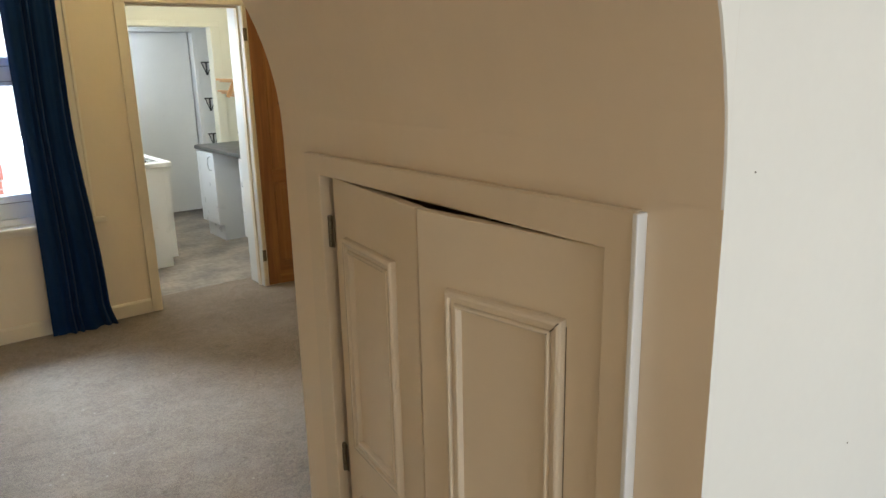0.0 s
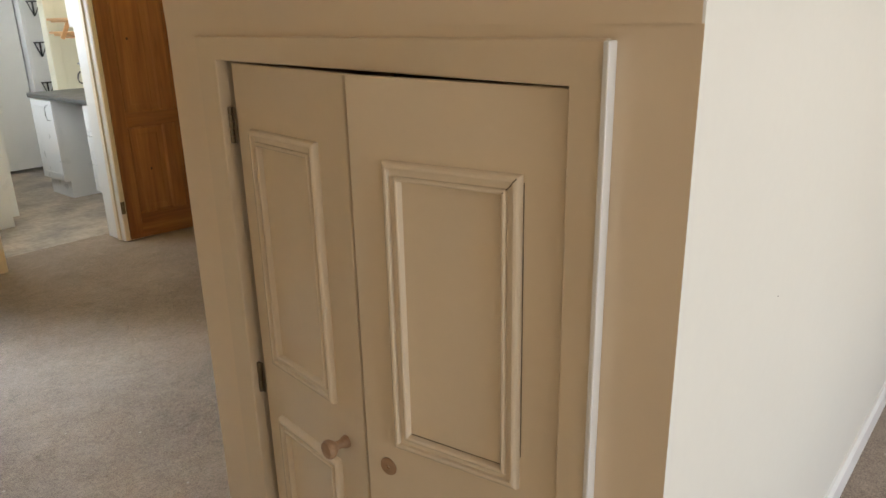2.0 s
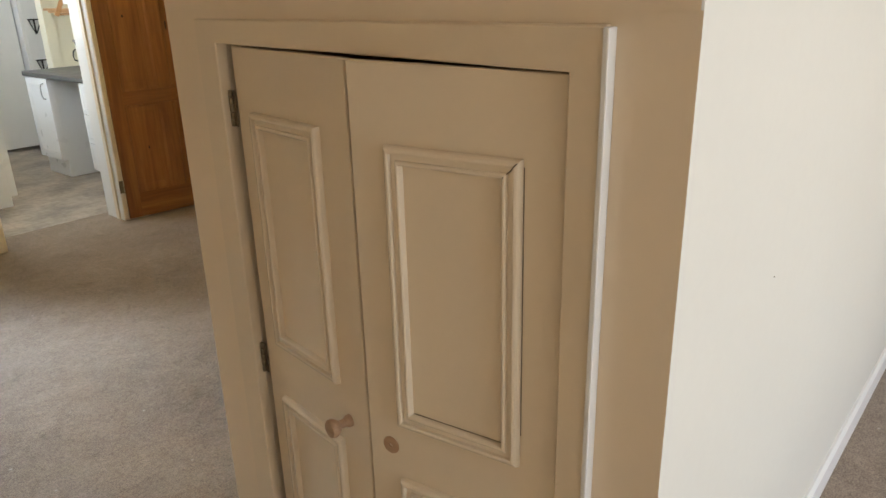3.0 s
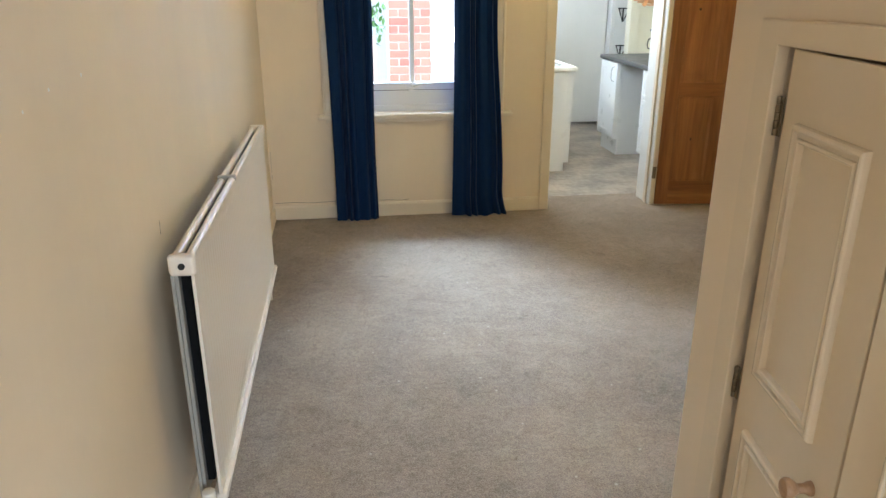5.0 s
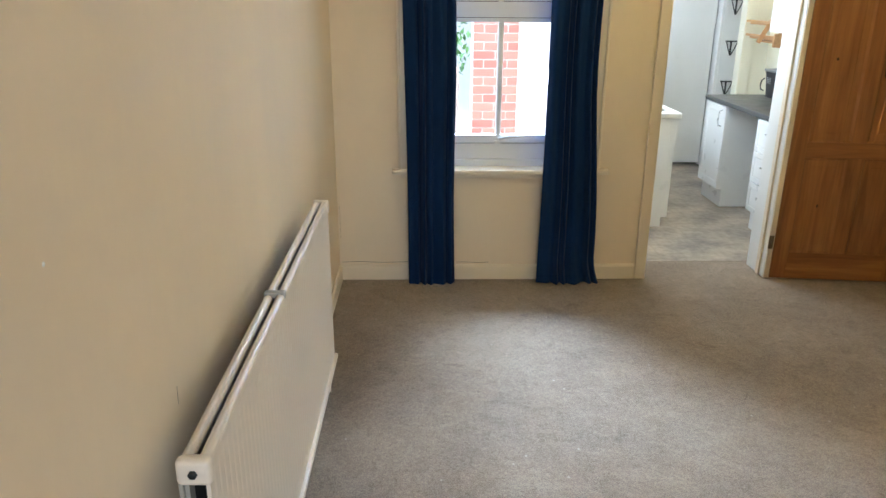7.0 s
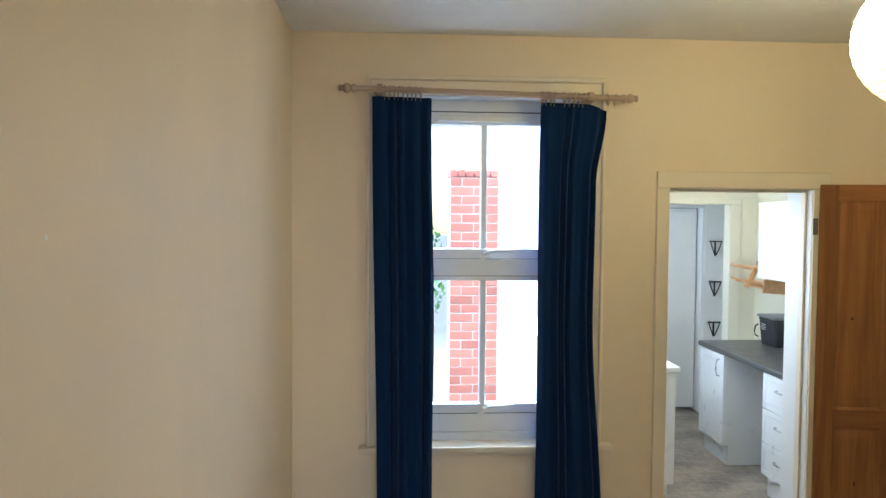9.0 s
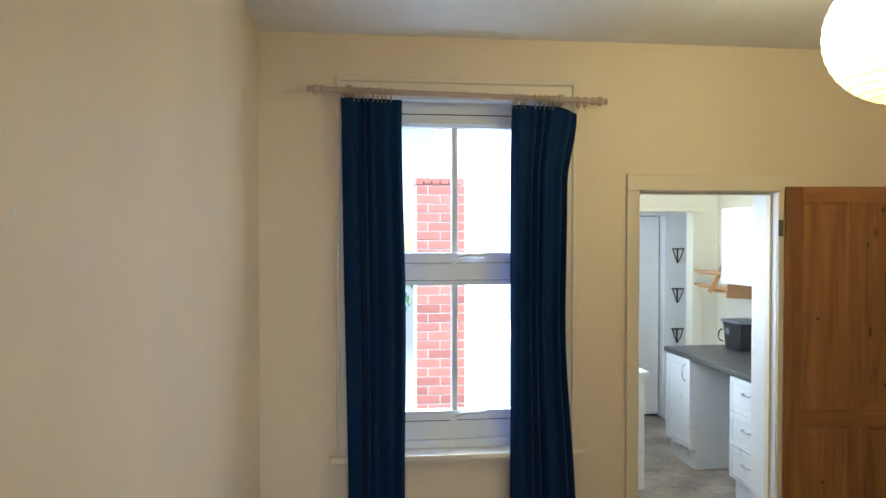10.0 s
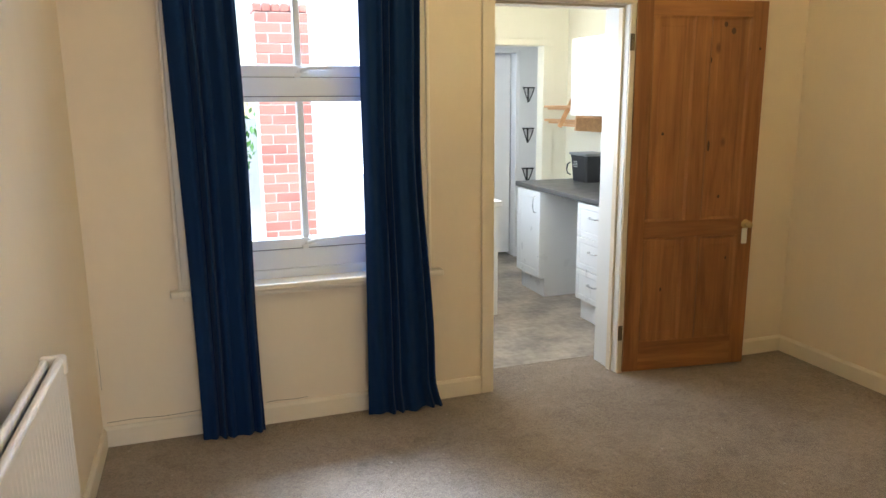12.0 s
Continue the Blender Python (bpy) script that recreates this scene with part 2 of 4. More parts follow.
M_STEEL = mat("hinge_steel", (0.24, 0.19, 0.12), 0.38, 0.3, 40, 200, 0.1, metal=0.9)
M_CHROME = mat("brushed_nickel", (0.55, 0.55, 0.56), 0.28, 0.05, 20, 100, 0.02, metal=1.0)
M_BRASS = mat("aged_brass", (0.55, 0.40, 0.18), 0.35, 0.1, 30, 100, 0.03, metal=1.0)
M_PORC = mat("cream_porcelain", (0.78, 0.74, 0.66), 0.2, 0.03, 20, 100, 0.0)
M_KIT = mat("white_laminate", (0.80, 0.80, 0.80), 0.3, 0.02, 4, 50, 0.02)
M_TOP = mat("dark_grey_laminate", (0.085, 0.083, 0.082), 0.38, 0.12, 14, 200, 0.05)
M_BLACK = mat("black_iron", (0.02, 0.02, 0.02), 0.5, 0.1, 20, 100, 0.05)
M_PLAST = mat("black_plastic", (0.022, 0.023, 0.026), 0.4, 0.1, 10, 100, 0.05)
M_LID = mat("grey_plastic", (0.22, 0.23, 0.24), 0.4, 0.08, 10, 100, 0.03)
# Near-black in place of shade inside the cupboard and behind the lobby door.
M_DARK = mat("interior_shade", (0.07, 0.05, 0.035), 0.8, 0.1, 8, 60, 0.05)
M_BRICK = mat("red_brick", (0.37, 0.138, 0.102), 0.85, 0.22, 9, 80, 0.5, rand=0.75, dark=(0.16, 0.058, 0.050), weights=(0.6, 0.3))
M_MORTAR = mat("pale_mortar", (0.55, 0.51, 0.46), 0.9, 0.1, 12, 120, 0.3)
M_RENDER = mat("white_masonry_paint", (0.80, 0.80, 0.79), 0.75, 0.04, 3, 40, 0.4, depth=0.004)
M_FENCE = mat("weathered_fence_wood", (0.42, 0.33, 0.29), 0.85, 0.15, 6, 60, 0.3, stretch=(5, 5, 0.6))
M_PAVE = mat("yard_concrete", (0.34, 0.33, 0.31), 0.85, 0.15, 4, 60, 0.3)
M_LEAF = mat("shrub_leaves", (0.07, 0.16, 0.03), 0.5, 0.25, 10, 60, 0.1)
M_BARK = mat("shrub_bark", (0.16, 0.11, 0.08), 0.85, 0.15, 10, 60, 0.4)
M_GLASS = glass_material()
M_PAPER = paper_glow()
M_SEAM = paper_glow("lit_paper_seam", 0.28)
M_HOOP = mat("lantern_wire", (0.30, 0.20, 0.07), 0.6, 0.1, 20, 100, 0.0)
M_INK = mat("white_print", (0.6, 0.6, 0.6), 0.5, 0.02, 10, 60, 0.0)
# Dark colour painted in for the shade inside cracks, joints and nail holes.
M_CRACK = mat("dark_crack_shade", (0.16, 0.12, 0.08), 0.9, 0.1, 20, 90, 0.0)

# ---------------------------------------------------------------- building blocks
PLACE = {}


def thing(name, m, label, category, group="", kind=""):
    ob = new(name)
    ob.empty_display_size = 0.05
    ob.matrix_world = m
    PLACE[ob.name] = m.copy()
    return tagged(ob, label, category, group, kind)


def part(name, bm, material, parent=None, label="", world=False, smooth=False):
    """One mesh object. Under a parent it lies in the parent's space; world: bm is in the world's."""
    bmesh.ops.recalc_face_normals(bm, faces=bm.faces)
    if parent is not None and world:
        bm.transform(PLACE[parent.name].inverted())
    me = bpy.data.meshes.new(name)
    bm.to_mesh(me)
    bm.free()
    me.materials.append(material)
    if smooth:
        for p in me.polygons:
            p.use_smooth = True
        me.set_sharp_from_angle(angle=radians(40))
    ob = new(name, me)
    if parent is not None:
        ob.parent = parent
        PLACE[ob.name] = PLACE[parent.name]
    if label:
        ob["label"] = label
    return ob


def box(x0, x1, y0, y1, z0, z1, bevel=0.0, bm=None, seg=2):
    own = bmesh.new()
    bmesh.ops.create_cube(own, size=1)
    for v in own.verts:
        v.co = Vector(((x0 + x1) / 2 + v.co.x * (x1 - x0), (y0 + y1) / 2 + v.co.y * (y1 - y0), (z0 + z1) / 2 + v.co.z * (z1 - z0)))
    if bevel:
        bmesh.ops.bevel(own, geom=own.edges[:], offset=bevel, segments=seg, affect="EDGES", profile=0.5)
    if bm is None:
        return own
    join(bm, own)
    return bm


def join(bm, other, m=None):
    if m is not None:
        other.transform(m)
    got = {v: bm.verts.new(v.co) for v in other.verts}
    for f in other.faces:
        bm.faces.new([got[v] for v in f.verts])
    other.free()
    return bm


def place(bm, m):
    bm.transform(m)
    return bm


def lathe(profile, n=24, axis="Z"):
    """Rounds of (radius, height) about an axis, closed at both ends."""
    bm = bmesh.new()
    rings = []
    for r, h in profile:
        ring = []
        for i in range(n):
            a = 2 * math.pi * i / n
            c, s = r * math.cos(a), r * math.sin(a)
            ring.append(bm.verts.new({"Z": (c, s, h), "X": (h, c, s), "Y": (c, h, s)}[axis]))
        rings.append(ring)
    for a, b in zip(rings, rings[1:]):
        for i in range(n):
            bm.faces.new((a[i], a[(i + 1) % n], b[(i + 1) % n], b[i]))
    bm.faces.new(rings[0][::-1])
    bm.faces.new(rings[-1])
    return bm


def tube(points, r, n=10, bm=None, closed=False):
    """A round bar through points."""
    bm = bm or bmesh.new()
    pts = [Vector(p) for p in points]
    rings, up = [], Vector((0.13, 0.21, 0.97))
    for i, p in enumerate(pts):
        if closed:
            d = (pts[(i + 1) % len(pts)] - pts[i - 1]).normalized()
        else:
            d = (pts[min(i + 1, len(pts) - 1)] - pts[max(i - 1, 0)]).normalized()
        u = d.cross(up).normalized()
        w = u.cross(d).normalized()
        rings.append([bm.verts.new(p + r * (math.cos(2 * math.pi * k / n) * u + math.sin(2 * math.pi * k / n) * w)) for k in range(n)])
    pairs = list(zip(rings, rings[1:])) + ([(rings[-1], rings[0])] if closed else [])
    for a, b in pairs:
        for k in range(n):
            bm.faces.new((a[k], a[(k + 1) % n], b[(k + 1) % n], b[k]))
    if not closed:
        bm.faces.new(rings[0][::-1])
        bm.faces.new(rings[-1])
    return bm


def wall(name, axis, p0, p1, a0, a1, z0, z1, holes, material, label):
    """An upright slab from p0 to p1 across its axis, with openings (a0, a1, z0, z1) right through it."""
    av = sorted({a0, a1, *[h[0] for h in holes], *[h[1] for h in holes]})
    zv = sorted({z0, z1, *[h[2] for h in holes], *[h[3] for h in holes]})

    def solid(i, k):
        if not (0 <= i < len(av) - 1 and 0 <= k < len(zv) - 1):
            return False
        a, z = (av[i] + av[i + 1]) / 2, (zv[k] + zv[k + 1]) / 2
        return not any(h[0] < a < h[1] and h[2] < z < h[3] for h in holes)

    bm = bmesh.new()

    def vert(p, a, z):
        return bm.verts.new((p, a, z) if axis == "x" else (a, p, z))

    for i in range(len(av) - 1):
        for k in range(len(zv) - 1):
            if not solid(i, k):
                continue
            a, b, z, y = av[i], av[i + 1], zv[k], zv[k + 1]
            for p in (p0, p1):
                bm.faces.new([vert(p, *c) for c in ((a, z), (b, z), (b, y), (a, y))])
            for di, dk, c, d in ((-1, 0, (a, z), (a, y)), (1, 0, (b, z), (b, y)), (0, -1, (a, z), (b, z)), (0, 1, (a, y), (b, y))):
                if not solid(i + di, k + dk):
                    bm.faces.new([vert(p0, *c), vert(p0, *d), vert(p1, *d), vert(p1, *c)])
    bmesh.ops.remove_doubles(bm, verts=bm.verts, dist=1e-5)
    return tagged(part(name, bm, material), label, "wall", kind="structure")


def slab(name, x0, x1, y0, y1, z0, z1, material, label, category):
    return tagged(part(name, box(x0, x1, y0, y1, z0, z1), material), label, category, kind="structure")


# ---------------------------------------------------------------- plan
XL, XR = -0.302, 3.526          # side walls of the back room
W0, W1 = 4.873, 5.10            # window wall
A0, A1 = 0.407, 1.53            # stair block and arch
XC = 0.987                      # cupboard side of the passage
HC = 2.762                      # ceiling
FY = -3.4                       # front wall
KX0, KX1, KY1 = 1.5, 3.30, 7.273  # kitchen

carpet = slab("floor", XL - 0.2, XR + 0.2, FY - 0.2, 5.175, -0.12, 0, M_CARPET, "taupe cut-pile carpet, worn and slightly mottled", "floor")
slab("floor_kitchen", KX0 - 0.25, 3.7, 5.175, 8.3, -0.12, -0.003, M_VINYL, "grey stone-effect sheet vinyl floor", "floor")
slab("ceiling", XL - 0.2, XR + 0.2, FY - 0.2, W1, HC, HC + 0.15, M_CEIL, "white textured ceiling", "ceiling")
slab("ceiling_kitchen", KX0 - 0.25, 3.7, W1, 8.3, 2.42, 2.56, M_KWALL, "pale kitchen ceiling", "ceiling")
wall("wall_left", "x", XL - 0.2, XL, FY - 0.2, W1, 0, HC, [], M_WALL, "cream painted plaster wall with faint marks")
wall("wall_window", "y", W0, W1, XL, XR, 0, HC, [(0.19, 1.14, 0.70, 2.46), (1.58, 2.385, 0, 2.03)], M_WALL, "cream painted plaster wall with window and doorway")
wall("wall_right", "x", XR, XR + 0.2, FY - 0.2, W1, 0, HC, [], M_WALL, "cream painted plaster wall")
wall("wall_front", "y", FY - 0.2, FY, XL, XR, 0, HC, [(0.15, 2.75, 0.62, 2.18)], M_FRONT, "pale front room wall with window opening")
stair_front = wall("wall_stair_front", "y", A0, A0 + 0.1, XC, XR, 0, HC, [], M_FRONT, "pale cream painted wall beside the passage")
wall("wall_stair_back", "y", A1 - 0.1, A1, XC, XR, 0, HC, [], M_WALL, "cream painted wall of the stair enclosure")
wall("wall_cupboard", "x", XC, XC + 0.09, A0 + 0.1, A1 - 0.1, 0, HC, [(0.566, 1.352, 0.06, 1.387)], M_WALL, "cream painted passage wall with cupboard opening")
stair_front.data.materials.append(M_WALL)
for p in stair_front.data.polygons:
    p.material_index = 1 if abs(p.normal.x) > 0.9 else 0
slab("cupboard_inside", 1.55, 1.6, A0 + 0.1, A1 - 0.1, 0, 1.6, M_DARK, "cupboard back coloured dark for the shade inside", "wall")
slab("cupboard_soffit", XC + 0.09, 1.55, A0 + 0.1, A1 - 0.1, 1.5, 1.55, M_DARK, "unseen soffit coloured dark for the shade under the stairs", "wall")

# arch across the passage
bm = bmesh.new()
cx, cz, rad = (XL + XC) / 2, 1.46, (XC - XL) / 2 - 0.0015
cut = [(XL + 0.0015, 1.448)] + [(cx - rad * math.cos(math.pi * i / 40), cz + rad * math.sin(math.pi * i / 40)) for i in range(1, 40)] + [(XC - 0.0015, 1.448)]
rows = []
for y in (A0, A0 + 0.003, A1 - 0.003, A1):
    edge = 0.0 if y in (A0 + 0.003, A1 - 0.003) else 0.0014
    rows.append([bm.verts.new((min(XC, max(XL, x + edge * (x - cx) / rad)), y, z + edge * (z - cz) / rad)) for x, z in cut])
for a, b in zip(rows, rows[1:]):
    for i in range(len(cut) - 1):
        bm.faces.new((a[i], a[i + 1], b[i + 1], b[i]))
for row, y in ((rows[0], A0), (rows[-1], A1)):
    top = [bm.verts.new((v.co.x, y, HC)) for v in row]
    for i in range(len(cut) - 1):
        bm.faces.new((row[i], row[i + 1], top[i + 1], top[i]))
arch_ob = part("arch", bm, M_WALL)
arch_ob.data.materials.append(M_FRONT)
for p in arch_ob.data.polygons:
    p.material_index = 1 if p.center.y < A0 + 0.002 else 0
tagged(arch_ob, "cream plastered round arch over the passage", "arch", kind="structure")

# kitchen shell
wall("wall_kitchen_left", "x", KX0 - 0.22, KX0, W1, 8.35, 0, 2.42, [(5.35, 6.75, 0.97, 2.1)], M_KWALL, "pale kitchen wall with window opening")
wall("wall_kitchen_right", "x", KX1, KX1 + 0.12, W1, KY1, 0, 2.42, [], M_KWALL, "pale yellow kitchen wall")
wall("wall_kitchen_end", "y", KY1, KY1 + 0.1, KX0, 3.7, 0, 2.42, [(2.28, 3.06, 0, 1.986)], M_KWALL, "pale kitchen partition with doorway")
wall("wall_lobby_right", "x", 3.5, 3.6, KY1 + 0.1, 8.3, 0, 2.42, [], M_WHITE, "white lobby wall")
# Dark-coloured sheet added behind the door so its edge gap reads black.
slab("wall_lobby_back", 2.2, 3.3, 8.26, 8.3, 0, 2.2, M_DARK, "added dark sheet behind the lobby door, shading its gap", "wall")
wall("wall_lobby_end", "y", 7.95, 8.2, KX0, 3.5, 0, 2.42, [(2.33, 3.15, 0, 2.0)], M_WHITE, "white lobby wall with door opening")


# ---------------------------------------------------------------- skirting and trim
def skirting(name, along, fixed, inward, a0, a1, h=0.095, d=0.016, material=None):
    """A board with a chamfered top. along: 'x' or 'y'; it stands at fixed and juts inward."""
    bm = bmesh.new()
    prof = [(0, 0), (d, 0), (d, h - 0.014), (d * 0.45, h), (0, h)]
    ends = []
    for a in (a0, a1):
        ends.append([bm.verts.new((a, fixed + inward * p, z) if along == "x" else (fixed + inward * p, a, z)) for p, z in prof])
    n = len(prof)
    for i in range(n):
        bm.faces.new((ends[0][i], ends[0][(i + 1) % n], ends[1][(i + 1) % n], ends[1][i]))
    bm.faces.new(ends[0][::-1])
    bm.faces.new(ends[1])
    return tagged(part(name, bm, material or M_TRIM), "cream painted skirting board", "skirting", kind="structure")


skirting("baseboard_window", "x", W0, -1, XL, 1.532)
skirting("baseboard_window_side", "x", W0, -1, 2.46, XR)
skirting("baseboard_left", "y", XL, 1, FY, W0 - 0.018)
skirting("baseboard_right", "y", XR, -1, A1 + 0.018, W0 - 0.018)
skirting("baseboard_stair_back", "x", A1, 1, XC + 0.01, XR - 0.018)
skirting("baseboard_stair_front", "x", A0, -1, XC + 0.01, XR - 0.018, material=M_WHITE)
skirting("baseboard_front_right", "y", XR, -1, FY, A0 - 0.018, material=M_WHITE)


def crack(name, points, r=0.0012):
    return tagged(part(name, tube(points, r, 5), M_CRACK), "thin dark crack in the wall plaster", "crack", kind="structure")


crack("trim_crack", [(XL + 0.02 + 0.12 * i, W0 - 0.0005, 0.112 + 0.004 * math.sin(i * 2.1)) for i in range(5)])
crack("trim_crack_low", [(0.42 + 0.05 * i, W0 - 0.0005, 0.108 + 0.003 * math.sin(i * 1.7)) for i in range(5)])
crack("trim_crack_corner", [(XL + 0.012, W0 - 0.002, 0.27 + 0.05 * i) for i in range(5)], 0.0006)


def dab(name, x, y, z, axis, r):
    """A small spot of filler left on a wall."""
    spot_bm = lathe([(r, 0.0004), (r * 0.9, 0.001), (r * 0.3, 0.0016), (0.0002, 0.0017)], 12, axis)
    sx = -1 if axis == "Y" else 1
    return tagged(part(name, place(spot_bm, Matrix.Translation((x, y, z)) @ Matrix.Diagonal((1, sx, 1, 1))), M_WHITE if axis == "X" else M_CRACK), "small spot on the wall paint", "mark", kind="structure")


dab("trim_filler", XL, 1.617, 1.325, "X", 0.004)
dab("trim_filler_small", XL, 1.446, 1.319, "X", 0.0035)
dab("trim_filler_low", XL, 1.327, 1.300, "X", 0.003)
dab("trim_filler_high", XL, 2.379, 1.814, "X", 0.004)
dab("trim_nail_hole", 1.049, A0, 1.485, "Y", 0.0014)
dab("trim_nail_hole_low", 1.429, A0, 0.984, "Y", 0.0012)
crack("trim_mark", [(XL + 0.0005, 2.02 + 0.002 * i, 0.86 + 0.02 * i) for i in range(3)], 0.0005)

# ---------------------------------------------------------------- doorway to the kitchen
casing = thing("door_1", pose(1.98, W0, 0), "cream painted door frame around the kitchen doorway", "door frame", kind="structure")
part("architrave", box(1.535, 1.602, W0 - 0.018, W0, 0, 2.012, 0.004), M_TRIM, casing, world=True)
part("architrave", box(2.362, 2.452, W0 - 0.014, W0, 0, 2.012, 0.004), M_TRIM, casing, world=True)
part("architrave", box(1.535, 2.452, W0 - 0.018, W0, 2.012, 2.096, 0.004), M_TRIM, casing, world=True)
part("lining", box(1.58, 1.605, W0, W1 + 0.01, 0, 2.03, 0.002), M_TRIM, casing, world=True)
part("lining", box(2.36, 2.385, W0, W1 + 0.01, 0, 2.03, 0.002), M_WHITE, casing, "white painted lining", world=True)
part("lining", box(1.605, 2.36, W0, W1 + 0.01, 2.008, 2.03, 0.002), M_TRIM, casing, world=True)
part("door_stop", box(1.605, 1.617, W0 + 0.045, W0 + 0.085, 0, 2.008, 0.002), M_TRIM, casing, world=True)
part("door_stop", box(2.348, 2.36, W0 + 0.045, W0 + 0.085, 0, 2.008, 0.002), M_TRIM, casing, world=True)
part("door_stop", box(1.617, 2.348, W0 + 0.045, W0 + 0.085, 1.996, 2.008, 0.002), M_TRIM, casing, world=True)
part("strike_plate", box(1.603, 1.607, W0 + 0.008, W0 + 0.03, 0.775, 0.835), M_BLACK, casing, "dark metal strike plate", world=True)
part("threshold", box(1.605, 2.36, 5.165, 5.195, -0.01, 0.002, 0.001), M_VINYL, casing, "worn floor joint strip", world=True)


def door_panel(u0, u1, z0, z1, t, recess):
    """A sunk panel with a small ovolo edge and a slightly raised field, alike on both faces."""
    bm = bmesh.new()
    sides = []
    for y, s in ((0, 1), (t, -1)):
        rims = []
        for inset, deep in ((0, 0.0012), (0.006, 0.004), (0.014, recess), (0.05, recess), (0.056, recess - 0.002)):
            rims.append([bm.verts.new((a, y + s * deep, b)) for a, b in ((u0 + inset, z0 + inset), (u1 - inset, z0 + inset), (u1 - inset, z1 - inset), (u0 + inset, z1 - inset))])
        for a, b in zip(rims, rims[1:]):
            for c in range(4):
                bm.faces.new((a[c], a[(c + 1) % 4], b[(c + 1) % 4], b[c]))
        bm.faces.new(rims[-1])
        sides.append(rims[0])
    for c in range(4):
        bm.faces.new((sides[0][c], sides[0][(c + 1) % 4], sides[1][(c + 1) % 4], sides[1][c]))
    return bm


pine = thing("pine_door", pose(2.39, 4.845, 0.010, 0, 0, -6.85), "knotty varnished pine four-panel door, open against the wall", "door")
for u0, u1, z0, z1 in ((0, 0.09, 0, 2.026), (0.667, 0.757, 0, 2.026), (0.335, 0.425, 0.17, 0.765), (0.335, 0.425, 0.86, 1.945)):
    part("stile" if z0 == 0 else "muntin", box(u0, u1, 0, 0.036, z0, z1, 0.0016), M_PINE, pine)
for z0, z1 in ((0, 0.17), (0.765, 0.86), (1.945, 2.026)):
    part("rail", box(0.09, 0.667, 0, 0.036, z0, z1, 0.0016), M_PINEX, pine)
for u0, u1 in ((0.09, 0.335), (0.425, 0.667)):
    for z0, z1 in ((0.17, 0.765), (0.86, 1.945)):
        part("panel", door_panel(u0, u1, z0, z1, 0.036, 0.010), M_PINE, pine)


M_KNOT = wood("pine_knot", (0.085, 0.033, 0.013), (0.035, 0.013, 0.006), "Z", 3.0, 0.45)
for u, z, ru, rz in ((0.515, 1.905, 0.011, 0.014), (0.562, 1.872, 0.014, 0.017), (0.432, 1.72, 0.013, 0.020), (0.178, 1.335, 0.008, 0.009), (0.455, 1.265, 0.007, 0.030),
                     (0.722, 1.78, 0.007, 0.009), (0.606, 0.632, 0.006, 0.010), (0.535, 0.985, 0.008, 0.010), (0.213, 0.47, 0.006, 0.012)):
    sunk = (0.09 < u < 0.335 or 0.425 < u < 0.667) and (0.17 < z < 0.765 or 0.86 < z < 1.945)
    knot = lathe([(1.0, 0.001), (0.96, -0.0002), (0.5, -0.0005), (0.05, -0.0006)], 18, "Y")
    part("knot", place(knot, Matrix.Translation((u, (0.0078 if sunk else 0.0), z)) @ Matrix.Diagonal((ru, 1, rz, 1))), M_KNOT, pine, "dark knot")
part("rose", place(lathe([(0.0, 0), (0.024, 0), (0.026, -0.003), (0.022, -0.008), (0.011, -0.011)], 24, "Y"), Matrix.Translation((0.71, 0, 0.825))), M_BRASS, pine, "aged brass rose", smooth=True)
part("knob", place(lathe([(0.007, -0.010), (0.007, -0.024), (0.013, -0.030), (0.019, -0.038), (0.018, -0.046), (0.010, -0.052), (0.002, -0.054)], 24, "Y"), Matrix.Translation((0.71, 0, 0.825))), M_BRASS, pine, "brass door knob", smooth=True)
part("escutcheon", place(box(-0.017, 0.017, -0.007, 0, -0.05, 0.04, 0.005), Matrix.Translation((0.708, 0, 0.762))), M_PORC, pine, "white key cover plate")


def butt_hinge(parent, m, h=0.08, w=0.028):
    """Two leaves and a knuckle of five barrels."""
    hinge = part("hinge", place(box(-w, -0.004, -0.002, 0, -h / 2, h / 2, 0.0008), m), M_STEEL, parent, "dull steel butt hinge")
    part("hinge_leaf", place(box(0.004, w, -0.002, 0, -h / 2, h / 2, 0.0008), m), M_STEEL, hinge)
    knuckle = bmesh.new()
    for i in range(5):
        z0 = -h / 2 + i * h / 5
        join(knuckle, lathe([(0.0045, z0 + 0.0006), (0.005, z0 + 0.0015), (0.005, z0 + h / 5 - 0.0015), (0.0045, z0 + h / 5 - 0.0006)], 10))
    part("knuckle", place(knuckle, m @ Matrix.Translation((0, -0.004, 0))), M_STEEL, hinge, smooth=True)
    for z in (-0.3, 0.3):
        part("screw", place(lathe([(0.0032, 0), (0.003, -0.001), (0.0005, -0.0012)], 10, "Y"), m @ Matrix.Translation((w * 0.6, -0.002, z * h))), M_STEEL, hinge, smooth=True)
    return hinge


for z in (0.24, 1.82):
    butt_hinge(casing, Matrix.Translation((2.372 - 1.98, -0.016, z)), 0.085, 0.014)

# ---------------------------------------------------------------- cupboard in the passage
frame_ob = thing("cupboard_frame", pose(XC, 0.96, 0), "cream painted flat timber frame around the low cupboard", "cupboard frame", kind="structure")
bm = bmesh.new()
outer = [(0.519, 0), (0.519, 1.432), (1.409, 1.432), (1.409, 0)]
inner = [(0.568, 0), (0.568, 1.374), (1.345, 1.388), (1.345, 0)]
rims = []
